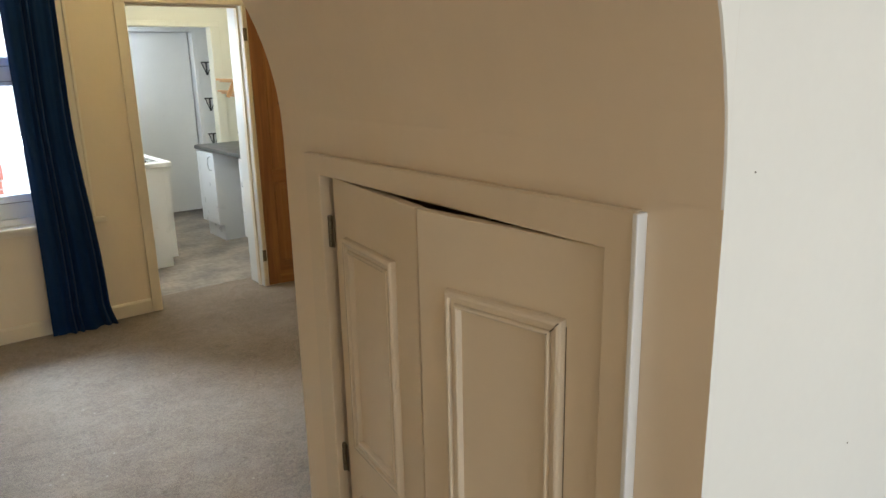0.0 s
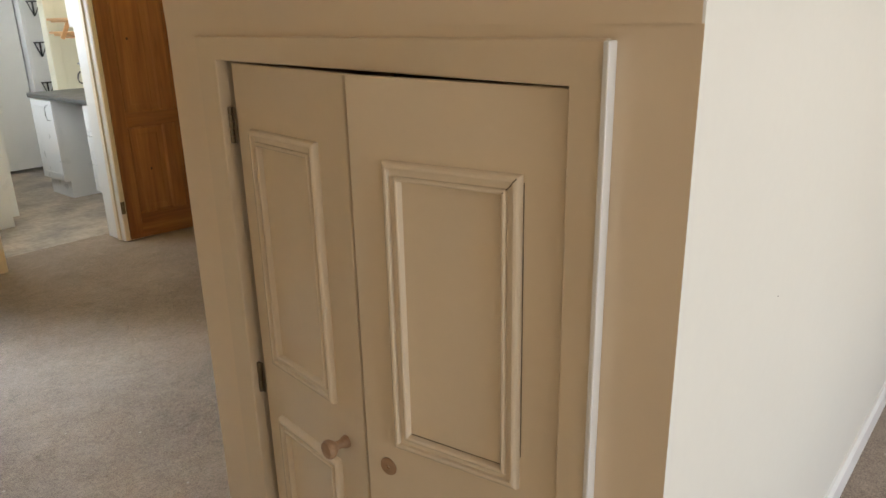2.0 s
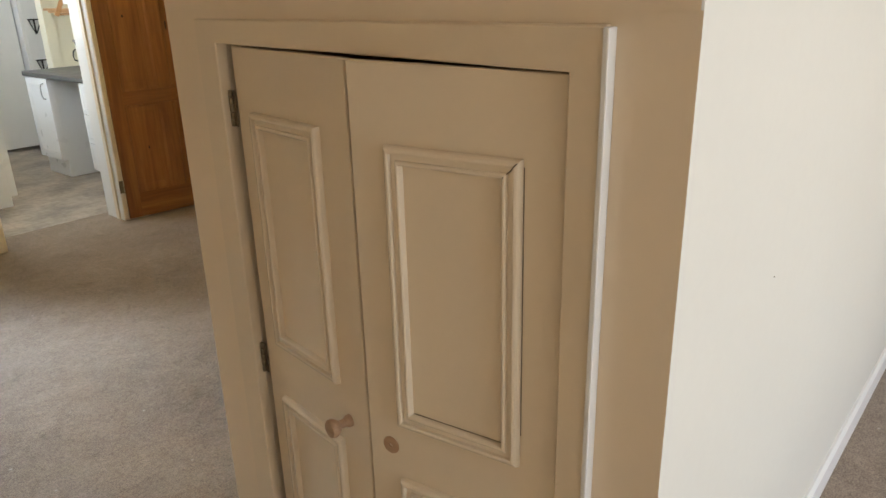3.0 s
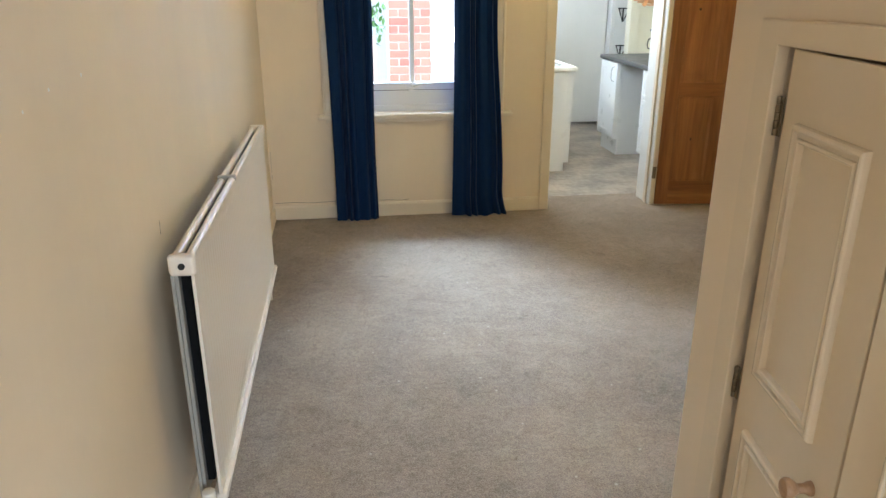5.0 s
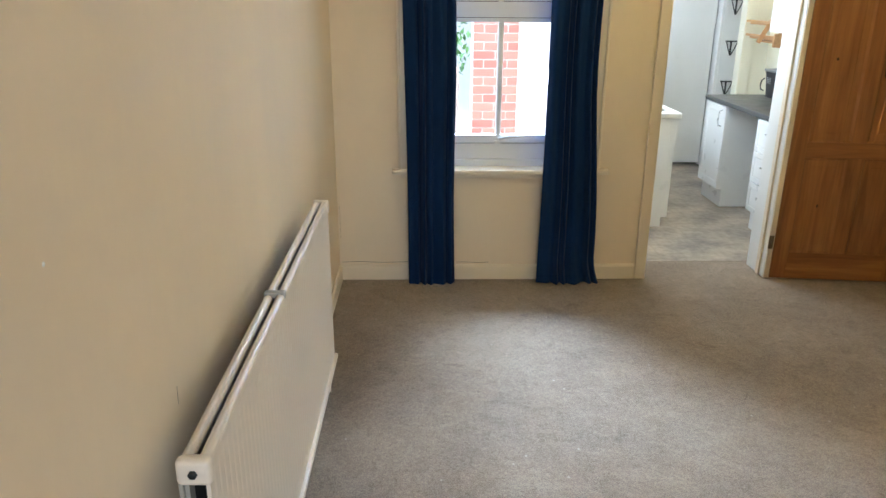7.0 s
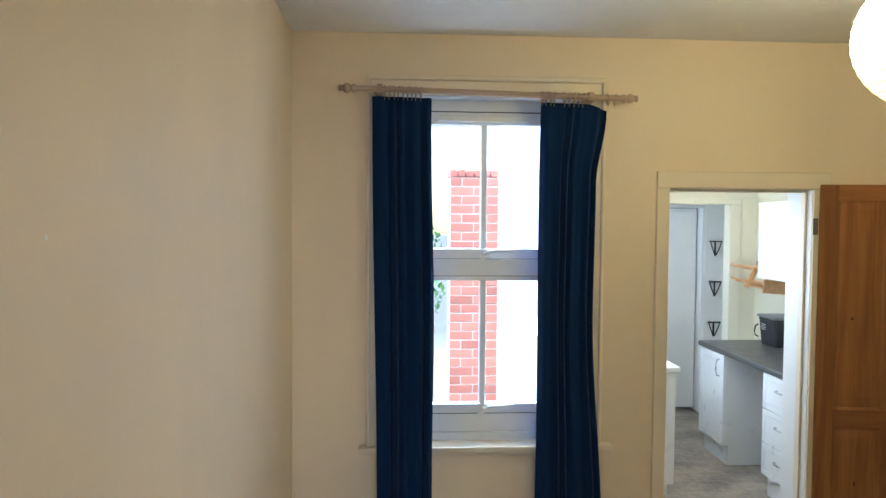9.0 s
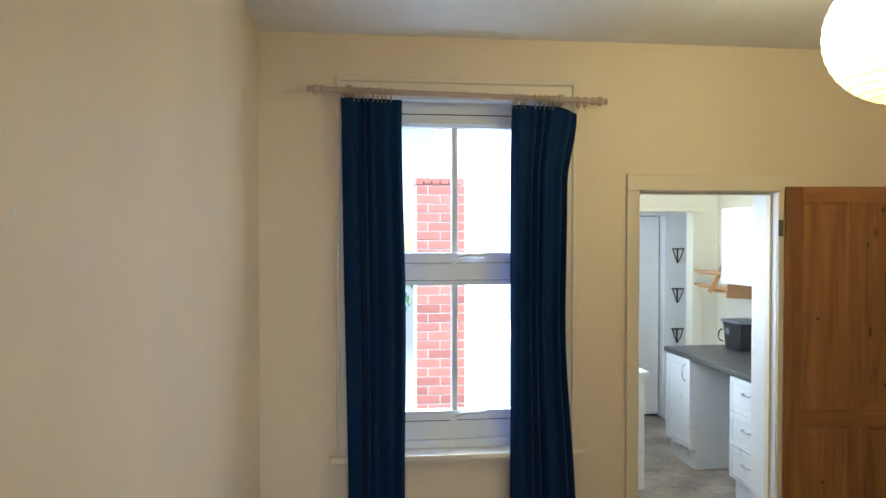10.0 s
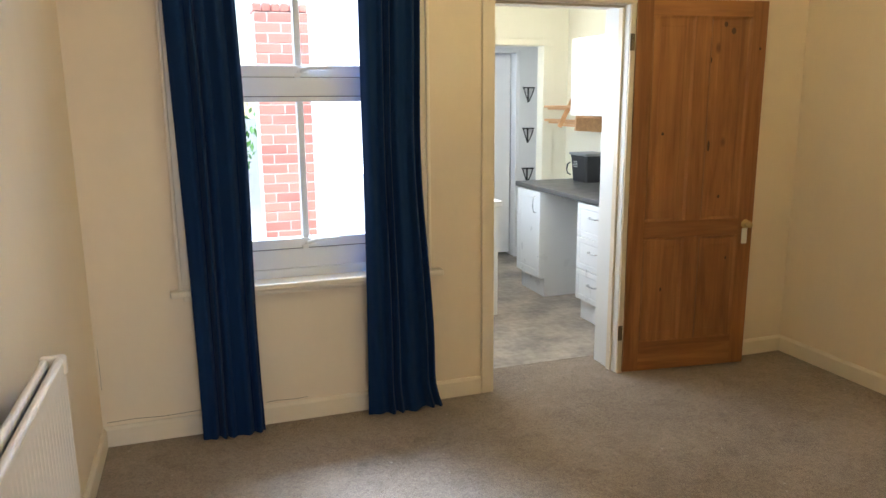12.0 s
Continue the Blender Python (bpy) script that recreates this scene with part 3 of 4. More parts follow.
for ring, x, grow in ((outer, XC, 0), (outer, XC - 0.011, 0), (outer, XC - 0.014, 0.003), (inner, XC - 0.014, -0.002), (inner, XC - 0.012, 0), (inner, XC + 0.010, 0)):
    mid = 0.96
    rims.append([bm.verts.new((x, y + (grow if y < mid else -grow), z - (grow if z > 0.1 else 0))) for y, z in ring])
for a, b in zip(rims, rims[1:]):
    for c in range(3):
        bm.faces.new((a[c], a[c + 1], b[c + 1], b[c]))
part("frame", bm, M_CUP, frame_ob, world=True)
# White paint on this bead stands in for the highlight along it.
part("bead", box(XC - 0.021, XC, 0.510, 0.519, 0, 1.43, 0.002), M_WHITE, frame_ob, "edge bead, its highlight painted white", world=True)


def moulding(u0, u1, z0, z1):
    """A raised picture-frame moulding, mitred, on the face y = 0 towards -y."""
    prof = [(0, 0.001), (0.0006, -0.004), (0.002, -0.0095), (0.005, -0.0125), (0.009, -0.0135), (0.012, -0.0125), (0.0128, -0.006), (0.022, -0.0055), (0.0228, -0.0095), (0.025, -0.0115), (0.028, -0.0115), (0.030, -0.0095), (0.0312, -0.003), (0.0316, 0.002)]
    bm = bmesh.new()
    rims = [[bm.verts.new(c) for c in ((u0 + i, y, z0 + i), (u1 - i, y, z0 + i), (u1 - i, y, z1 - i), (u0 + i, y, z1 - i))] for i, y in prof]
    for a, b in zip(rims, rims[1:]):
        for c in range(4):
            bm.faces.new((a[c], a[(c + 1) % 4], b[(c + 1) % 4], b[c]))
    return bm


def cupboard_leaf(m, near, label):
    """Local x runs from the hinge to the free edge (mirrored for the near leaf); the face is y = 0 towards -y."""
    ob = thing("cupboard_door", m, label, "cupboard door", "cupboard doors")
    flip = Matrix.Diagonal((-1, 1, 1, 1)) if near else Matrix.Identity(4)
    u = (0.069, 0.308) if near else (0.071, 0.303)
    w = 0.377 if near else 0.386
    board = box(0.002 if near else 0.010, w, 0, 0.020, 0.08, 1.370, 0.002)
    for v in board.verts:
        if v.co.z > 1.3:
            v.co.z += (0.0 if near else 0.013) * (1 - v.co.x / w) + 0.007 * v.co.x / w
    part("board", place(board, flip), M_CUP, ob)
    for z0, z1 in ((0.742, 1.252), (0.16, 0.628)) if near else ((0.762, 1.262), (0.16, 0.636)):
        part("panel_moulding", place(moulding(u[0], u[1], z0, z1), flip), M_GLOSS, ob, "raised glossy panel moulding")
    return ob


near_leaf = cupboard_leaf(pose(XC + 0.004, 0.570, 0, 0, 0, -90 + 8.1), True, "cream painted panelled cupboard door, slightly ajar, its knob missing")
far_leaf = cupboard_leaf(pose(XC + 0.010, 1.338, 0, 0, 0, -90 - 7.9), False, "cream painted panelled cupboard door, slightly ajar, with wooden knob")
part("knob", place(lathe([(0.013, 0), (0.012, -0.006), (0.0085, -0.014), (0.0085, -0.024), (0.014, -0.030), (0.0185, -0.037), (0.019, -0.043), (0.016, -0.048), (0.008, -0.050), (0.001, -0.0505)], 28, "Y"), Matrix.Translation((0.325, 0, 0.69))), M_KNOB, far_leaf, "bare turned wooden knob", smooth=True)
part("knob_mark", place(lathe([(0.0175, 0), (0.017, -0.0015), (0.004, -0.0018), (0.0025, 0.004)], 28, "Y"), Matrix.Translation((-0.330, 0, 0.690))), M_KNOB, near_leaf, "bare wood mark with screw hole", smooth=True)
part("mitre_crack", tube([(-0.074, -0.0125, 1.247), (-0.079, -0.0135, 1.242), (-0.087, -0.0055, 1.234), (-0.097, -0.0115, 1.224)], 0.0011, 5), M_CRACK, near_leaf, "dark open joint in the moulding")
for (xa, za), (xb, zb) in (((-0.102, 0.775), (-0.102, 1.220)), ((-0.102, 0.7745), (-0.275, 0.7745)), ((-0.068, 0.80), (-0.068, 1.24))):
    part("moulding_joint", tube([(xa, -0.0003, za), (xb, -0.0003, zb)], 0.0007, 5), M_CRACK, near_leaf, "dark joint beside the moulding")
for z in (0.705, 1.262):
    butt_hinge(far_leaf, Matrix.Translation((0.0, -0.003, z)), 0.072, 0.013)

# ---------------------------------------------------------------- back room window
win = thing("window_1", pose(0.663, W0, 0.70), "white painted casement window with fanlight in a cream moulded surround", "window", kind="structure")
SX0, SX1, SY0, SY1 = 0.19, 1.14, 4.955, 5.015


def wpart(name, x0, x1, y0, y1, z0, z1, material=None, bevel=0.003, label="", parent=None):
    return part(name, box(x0, x1, y0, y1, z0, z1, bevel), material or M_UPVC, parent or win, label, world=True)


wpart("architrave", 0.083, 0.19, W0 - 0.018, W0, 0.70, 2.462, M_TRIM, 0.005)
wpart("architrave", 1.14, 1.246, W0 - 0.018, W0, 0.70, 2.462, M_TRIM, 0.005)
wpart("architrave", 0.083, 1.246, W0 - 0.018, W0, 2.462, 2.53, M_TRIM, 0.005)
wpart("moulding", 0.068, 0.086, W0 - 0.030, W0, 0.70, 2.54, M_TRIM, 0.006)
wpart("moulding", 1.243, 1.261, W0 - 0.030, W0, 0.70, 2.54, M_TRIM, 0.006)
wpart("moulding", 0.068, 1.261, W0 - 0.032, W0, 2.53, 2.556, M_TRIM, 0.007)
wpart("window_sill", 0.032, 1.318, 4.817, 4.955, 0.674, 0.704, M_TRIM, 0.008)
wpart("apron", 0.085, 1.25, W0 - 0.010, W0, 0.645, 0.672, M_TRIM, 0.004)
for x0, x1 in ((SX0, 0.200), (1.130, SX1)):
    wpart("reveal", x0, x1, W0, SY0, 0.70, 2.46)
wpart("reveal", 0.200, 1.130, W0, SY0, 2.45, 2.46)
wpart("frame", SX0, 0.241, SY0, SY1 + 0.03, 0.70, 2.46)
wpart("frame", 1.089, SX1, SY0, SY1 + 0.03, 0.70, 2.46)
wpart("frame", 0.235, 1.095, SY0, SY1 + 0.03, 2.388, 2.46)
wpart("transom", 0.235, 1.095, SY0 - 0.012, SY1 + 0.03, 1.556, 1.640)
wpart("frame", 0.235, 1.095, SY0 - 0.020, SY1 + 0.03, 0.70, 0.745)
wpart("bottom_board", 0.235, 1.095, SY0 - 0.006, SY1 + 0.03, 0.745, 0.838)


def casement(z0, z1, low, high):
    """A sash with stiles, rails, one upright glazing bar and two panes."""
    rail = wpart("sash", 0.237, 1.093, SY0 - 0.003, SY1, z0, z0 + low)
    wpart("rail", 0.237, 1.093, SY0 - 0.003, SY1, z1 - high, z1, parent=rail)
    wpart("stile", 0.237, 0.285, SY0 - 0.003, SY1, z0 + low, z1 - high, parent=rail)
    wpart("stile", 1.045, 1.093, SY0 - 0.003, SY1, z0 + low, z1 - high, parent=rail)
    wpart("glazing_bar", 0.647, 0.677, SY0 + 0.006, SY1 - 0.006, z0 + low, z1 - high, parent=rail)
    for a, b in ((0.285, 0.647), (0.677, 1.045)):
        pane = wpart("pane", a, b, 4.984, 4.988, z0 + low, z1 - high, M_GLASS, 0, "clear glass pane", rail)
        pane.visible_shadow = False


casement(0.832, 1.562, 0.056, 0.032)
casement(1.634, 2.393, 0.060, 0.066)
# Black strips drawn where shade falls in the gaps around the sashes.
wpart("gap_strip", 0.237, 1.093, SY0 - 0.004, SY0 - 0.001, 2.389, 2.394, M_PLAST, 0, "dark strip standing in for the shaded sash gap")
for z in (0.838, 1.553, 1.640):
    wpart("gap_strip", 0.237, 1.093, SY0 - 0.0045, SY0 - 0.001, z, z + 0.003, M_PLAST, 0, "dark strip standing in for the shaded sash gap")
wpart("trickle_vent", 0.42, 0.885, SY0 - 0.022, SY0 - 0.003, 2.340, 2.372, M_WHITE, 0.005, "white trickle vent")
for z in (0.862, 1.664):
    handle = wpart("window_handle", 0.655, 0.705, SY0 - 0.014, SY0 - 0.003, z - 0.008, z + 0.012, M_WHITE, 0.004, "white casement handle")
    part("lever", tube([(0.672, SY0 - 0.012, z + 0.004), (0.680, SY0 - 0.030, z + 0.010), (0.705, SY0 - 0.034, z + 0.018), (0.760, SY0 - 0.034, z + 0.020), (0.812, SY0 - 0.032, z + 0.022)], 0.0095, 10), M_WHITE, handle, world=True, smooth=True)
    part("latch_block", box(0.640, 0.668, SY0 - 0.020, SY0 - 0.003, z - 0.024, z - 0.006, 0.003), M_WHITE, handle, world=True)

# ---------------------------------------------------------------- curtain pole, rings and curtains
PY = 4.785


def pole_z(x):
    return 2.474 - 0.0205 * (x + 0.05)


pole = thing("curtain_pole", pose(0.67, PY, 2.46), "turned pale wooden curtain pole with finials and rings", "curtain pole")
part("rod", tube([(x, PY, pole_z(x)) for x in (0.01, 0.35, 0.68, 1.0, 1.325)], 0.0145, 16), M_ROD, pole, world=True, smooth=True)
for x, s in ((0.01, -1), (1.325, 1)):
    prof = [(0.015, -0.01), (0.020, 0.0), (0.020, 0.010), (0.014, 0.014), (0.017, 0.022), (0.024, 0.034), (0.022, 0.046), (0.013, 0.056), (0.012, 0.060), (0.017, 0.066), (0.015, 0.074), (0.003, 0.078)]
    part("finial", place(lathe(prof, 20, "X"), Matrix.Translation((x, PY, pole_z(x))) @ Matrix.Diagonal((s, 1, 1, 1))), M_ROD, pole, world=True, smooth=True)
for x in (0.13, 1.165):
    br = part("bracket", place(lathe([(0.030, 0), (0.030, -0.008), (0.020, -0.014), (0.013, -0.024), (0.014, -0.06)], 20, "Y"), Matrix.Translation((x, W0 - 0.018, pole_z(x)))), M_ROD, pole, world=True, smooth=True)
    part("collar", place(lathe([(0.0155, -0.013), (0.024, -0.013), (0.026, 0), (0.024, 0.013), (0.0155, 0.013)], 20, "X"), Matrix.Translation((x, PY, pole_z(x)))), M_ROD, br, world=True, smooth=True)
rings_x = [0.155, 0.178, 0.20, 0.222, 0.243, 0.268, 0.285, 0.305, 0.332, 0.925, 0.945, 0.965, 0.985, 1.035, 1.06, 1.083, 1.105, 1.128, 1.25, 1.288]
for i, x in enumerate(rings_x):
    tilt = 0.35 * math.sin(i * 2.7)
    loop = [(x + 0.02 * tilt * math.cos(a) * 0.5, PY + 0.024 * math.sin(a), pole_z(x) - 0.008 + 0.024 * math.cos(a)) for a in [2 * math.pi * k / 20 for k in range(20)]]
    ring = part("ring", tube(loop, 0.0042, 8, closed=True), M_ROD, pole, world=True, smooth=True)
    part("screw_eye", tube([(x - 0.01 * tilt, PY, pole_z(x) - 0.032), (x - 0.01 * tilt, PY, pole_z(x) - 0.043), (x, PY + 0.004, pole_z(x) - 0.050)], 0.0014, 6), M_BRASS, ring, world=True)


def ease(f):
    f = min(1, max(0, f))
    return f * f * (3 - 2 * f)


def curtain(name, label, top, bottom, folds, seed, sag):
    """Hanging cloth: closed sheet of deep uneven folds from the pole to the floor, tighter at the gathered heading."""
    rnd = random.Random(seed)
    ph = [rnd.uniform(0, 6.28) for _ in range(6)]
    n, rows = 190, 56
    bm = bmesh.new()
    sheets = []
    for side in (0, 1):
        grid = []
        for r in range(rows + 1):
            v = r / rows
            f = v ** 0.8
            x0, x1 = top[0] + (bottom[0] - top[0]) * f, top[1] + (bottom[1] - top[1]) * f
            x0 += 0.006 * math.sin(5 * v + ph[3])
            x1 += 0.005 * math.sin(9 * v + ph[4]) - 0.053 * sag * ease(v / 0.15) * (1 - ease((v - 0.4) / 0.55)) + 0.040 * sag * max(0, (v - 0.93) / 0.07) ** 1.5
            line = []
            for i in range(n + 1):
                u = i / n
                ua = u + 0.045 * math.sin(2 * math.pi * u * 1.7 + ph[0] + 0.8 * v)
                a = 2 * math.pi * folds * ua + 0.5 * math.sin(3.0 * v + ph[1])
                heading = min(1, v / 0.05)
                amp = 0.005 + 0.011 * heading * (0.55 + 0.45 * math.sin(2 * math.pi * 2.3 * u + ph[2] + 1.5 * v)) + 0.004 * v
                y = PY + 0.008 - 0.02 * v + amp * (math.sin(a) + 0.22 * math.sin(2 * a + ph[5])) + 0.003 * math.sin(23 * u + 4 * v)
                y = min(y, 4.838 if v > 0.6 else 4.852)
                x = x0 + (x1 - x0) * u + 0.003 * heading * math.cos(a)
                zt = pole_z(x) - 0.033 - sag * 0.032 * max(0, (u - 0.72) / 0.28) ** 1.4
                zb = 0.004 + 0.002 * math.sin(a * 0.5 + ph[1]) + 0.004 * math.sin(9 * u)
                line.append(bm.verts.new((x, y + side * 0.0035, zt + (zb - zt) * v)))
            grid.append(line)
        for a, b in zip(grid, grid[1:]):
            for i in range(n):
                bm.faces.new((a[i], a[i + 1], b[i + 1], b[i]))
        sheets.append(grid)
    f, k = sheets
    for i in range(n):
        bm.faces.new((f[0][i], f[0][i + 1], k[0][i + 1], k[0][i]))
        bm.faces.new((f[-1][i], f[-1][i + 1], k[-1][i + 1], k[-1][i]))
    for r in range(rows):
        for i in (0, n):
            bm.faces.new((f[r][i], f[r + 1][i], k[r + 1][i], k[r][i]))
    ob = part(name, bm, M_BLUE, smooth=True)
    return tagged(ob, label, "curtain", "curtains at the window")


curtain("curtain", "long navy blue pleated curtain drawn to one side", (0.097, 0.386), (0.120, 0.406), 5.4, 3, 0)
curtain("curtain", "long navy blue pleated curtain with its end hook slipped down", (0.928, 1.243), (0.905, 1.246), 5.8, 8, 1)

# ---------------------------------------------------------------- radiator
rad_ob = thing("radiator", pose(-0.215, 2.68, 0.0), "cream enamelled double-panel radiator fixed along the wall", "radiator")
RY0, RY1, RZ0, RZ1 = 1.80, 3.548, 0.155, 0.876


def fluted(x, face, y0, y1, z0, z1, pitch):
    """A pressed steel panel with upright flutes between flat margins; closed at the back."""
    bm = bmesh.new()
    n = int((y1 - y0) / pitch)
    ys = []
    for i in range(n):
        for f, d in ((0.0, 0), (0.28, 0), (0.45, 1), (0.83, 1)):
            ys.append((y0 + (i + f) * (y1 - y0) / n, d))
    ys.append((y1, 0))
    zs = [(z0, 0, 0), (z0 + 0.004, 1, 0), (z0 + 0.03, 1, 0), (z0 + 0.05, 1, 1), (z1 - 0.05, 1, 1), (z1 - 0.03, 1, 0), (z1 - 0.004, 1, 0), (z1, 0, 0)]
    grid = [[bm.verts.new((x + face * (0.005 * e - 0.0016 * d * g), y, z)) for y, d in ys] for z, e, g in zs]
    for a, b in zip(grid, grid[1:]):
        for i in range(len(ys) - 1):
            bm.faces.new((a[i], a[i + 1], b[i + 1], b[i]))
    back = [bm.verts.new(c) for c in ((x - 0.003 * face, y0, z0), (x - 0.003 * face, y1, z0), (x - 0.003 * face, y1, z1), (x - 0.003 * face, y0, z1))]
    bm.faces.new(back)
    for row, (p, q) in ((grid[0], (back[0], back[1])), (grid[-1], (back[3], back[2]))):
        bm.faces.new([*row, q, p])
    for col, (p, q) in (([g[0] for g in grid], (back[0], back[3])), ([g[-1] for g in grid], (back[1], back[2]))):
        bm.faces.new([*col, q, p])
    return bm


part("front_panel", fluted(-0.185, 1, RY0 + 0.006, RY1, RZ0, RZ1 - 0.006, 0.033), M_RAD, rad_ob, world=True)
part("back_panel", fluted(-0.222, -1, RY0 + 0.006, RY1, RZ0 + 0.01, RZ1 - 0.012, 0.033), M_RADB, rad_ob, "back panel greyed for the shade behind the front panel", world=True)
part("top_rail", tube([(-0.190, RY0 + 0.008, RZ1 - 0.012), (-0.190, RY1, RZ1 - 0.012)], 0.012, 12), M_RAD, rad_ob, world=True, smooth=True)
part("top_rail", tube([(-0.224, RY0 + 0.008, RZ1 - 0.014), (-0.224, RY1, RZ1 - 0.014)], 0.012, 12), M_RAD, rad_ob, world=True, smooth=True)
part("bottom_rail", box(-0.206, -0.167, RY0 + 0.004, RY1 + 0.012, RZ0 - 0.004, RZ0 + 0.018, 0.005, seg=3), M_RAD, rad_ob, world=True, smooth=True)
for y0, y1 in ((RY0 - 0.008, RY0 + 0.022), (RY1 - 0.022, RY1 + 0.004)):
    cap = part("end_cap", box(-0.238, -0.172, y0, y1, RZ1 - 0.052, RZ1 + 0.004, 0.011, seg=3), M_RAD, rad_ob, world=True, smooth=True)
    if y0 < 2:
        part("bleed_valve", place(lathe([(0.009, 0.002), (0.009, -0.004), (0.006, -0.006), (0.004, -0.003)], 6, "Y"), Matrix.Translation((-0.205, y0, RZ1 - 0.024))), M_BLACK, cap, "dark bleed valve", world=True)
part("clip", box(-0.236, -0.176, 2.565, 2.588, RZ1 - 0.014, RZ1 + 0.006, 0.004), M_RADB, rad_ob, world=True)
part("convector", box(-0.218, -0.198, RY0 + 0.03, RY1 - 0.02, RZ0 + 0.05, RZ1 - 0.06), M_FINS, rad_ob, "convector fins, near black for the shade between the panels", world=True)
part("side_strip", box(-0.236, -0.227, RY0 - 0.002, RY0 + 0.008, RZ0 + 0.02, RZ1 - 0.05, 0.002), M_RADB, rad_ob, "side strip greyed for the shade at the radiator end", world=True)
for y in (2.1, 3.25):
    part("wall_bracket", box(XL, -0.230, y, y + 0.03, RZ0 + 0.12, RZ1 - 0.22, 0.003), M_RAD, rad_ob, world=True)
valve = part("valve", place(lathe([(0.011, 0), (0.011, 0.03), (0.016, 0.034), (0.017, 0.052), (0.019, 0.056), (0.019, 0.105), (0.016, 0.112), (0.004, 0.114)], 20), Matrix.Translation((-0.206, RY0 - 0.035, 0.105))), M_PORC, rad_ob, "white plastic radiator valve", world=True, smooth=True)
part("union", tube([(-0.206, RY0 - 0.035, 0.165), (-0.206, RY0 + 0.02, 0.165)], 0.011, 12), M_CHROME, valve, world=True, smooth=True)
part("pipe", tube([(-0.206, RY0 - 0.035, 0.001), (-0.206, RY0 - 0.035, 0.11)], 0.0075, 12), M_RAD, rad_ob, "painted copper pipe", world=True, smooth=True)
part("pipe", tube([(-0.206, RY1 - 0.03, 0.001), (-0.206, RY1 - 0.03, RZ0 + 0.04)], 0.0075, 12), M_RAD, rad_ob, "painted copper pipe", world=True, smooth=True)

# ---------------------------------------------------------------- paper lantern
LC = (1.83, 3.36, 2.405)
lantern = thing("paper_lantern", pose(*LC), "lit round paper lantern shade hanging from the ceiling", "pendant lamp")
LR, ribs = 0.224, 17
prof = []
for i in range(ribs):
    for f in (0.0, 0.5):
        a = math.radians(14 + (166 - 14) * (i + f) / ribs)
        r = LR * (1.0 if f == 0 else 1.012)
        prof.append((r * math.sin(a), -LR * 0.97 * math.cos(a)))
prof.append((LR * math.sin(math.radians(166)), -LR * 0.97 * math.cos(math.radians(166))))
bm = bmesh.new()
loops = [[bm.verts.new((r * math.cos(2 * math.pi * k / 64), r * math.sin(2 * math.pi * k / 64), h)) for k in range(64)] for r, h in prof]
for a, b in zip(loops, loops[1:]):
    for k in range(64):
        bm.faces.new((a[k], a[(k + 1) % 64], b[(k + 1) % 64], b[k]))
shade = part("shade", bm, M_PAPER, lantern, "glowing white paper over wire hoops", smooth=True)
for i in range(ribs + 1):
    a = math.radians(14 + (166 - 14) * i / ribs)
    r, h = LR * 1.001 * math.sin(a), -LR * 0.97 * math.cos(a)
    part("hoop", tube([(r * math.cos(t), r * math.sin(t), h) for t in [2 * math.pi * k / 40 for k in range(40)]], 0.0014, 5, closed=True), M_HOOP, shade)
seam_bm = bmesh.new()
strip = [[seam_bm.verts.new(((r + 0.0012) * math.cos(a), (r + 0.0012) * math.sin(a), h)) for a in (radians(233), radians(234.6), radians(236))] for r, h in prof]
for a, b in zip(strip, strip[1:]):
    for k in range(2):
        seam_bm.faces.new((a[k], a[k + 1], b[k + 1], b[k]))
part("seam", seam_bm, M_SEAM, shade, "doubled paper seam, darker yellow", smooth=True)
part("cord", tube([(0, 0, LR * 0.9), (0.002, 0, 0.28), (0, 0, HC - LC[2] - 0.02)], 0.003, 8), M_PORC, lantern)
part("ceiling_rose", place(lathe([(0.006, -0.035), (0.03, -0.028), (0.038, -0.012), (0.038, 0)], 24), Matrix.Translation((0, 0, HC - LC[2]))), M_PORC, lantern, smooth=True)

# ---------------------------------------------------------------- kitchen
FX, WT = 2.665, 0.882


def bow_handle(parent, m, span):
    pts = [(0, 0, -span / 2), (0, -0.022, -span / 2 + 0.006), (0, -0.030, -span / 4), (0, -0.030, span / 4), (0, -0.022, span / 2 - 0.006), (0, 0, span / 2)]
    return part("handle", place(tube(pts, 0.0045, 8), m), M_CHROME, parent, "brushed metal bow handle", world=True, smooth=True)


def front(parent, name, y0, y1, z0, z1, sunk=0.055):
    """A door or drawer front facing -x, with a sunk centre field."""
    bm = bmesh.new()
    rims = [[bm.verts.new((x, *c)) for c in ((y0 + i, z0 + i), (y1 - i, z0 + i), (y1 - i, z1 - i), (y0 + i, z1 - i))]
            for i, x in ((0, FX + 0.018), (0, FX + 0.003), (0.003, FX), (sunk, FX), (sunk + 0.006, FX + 0.004), (sunk + 0.014, FX + 0.003))]
    for a, b in zip(rims, rims[1:]):
        for c in range(4):
            bm.faces.new((a[c], a[(c + 1) % 4], b[(c + 1) % 4], b[c]))
    bm.faces.new(rims[-1])
    bm.faces.new(rims[0][::-1])
    return part(name, bm, M_KIT, parent, world=True)


unit = thing("base_unit", pose(2.98, 6.7, 0), "white kitchen base cupboard with one door beside the gap", "kitchen cabinet", "kitchen base units")
part("body", box(FX + 0.02, 3.29, 6.502, 6.90, 0.15, WT - 0.04), M_KIT, unit, world=True)
part("end_panel", box(FX + 0.05, 3.29, 6.484, 6.502, 0.0, WT - 0.04, 0.001), M_KIT, unit, world=True)
part("end_panel", box(FX + 0.012, FX + 0.05, 6.484, 6.502, 0.15, WT - 0.04, 0.001), M_KIT, unit, world=True)
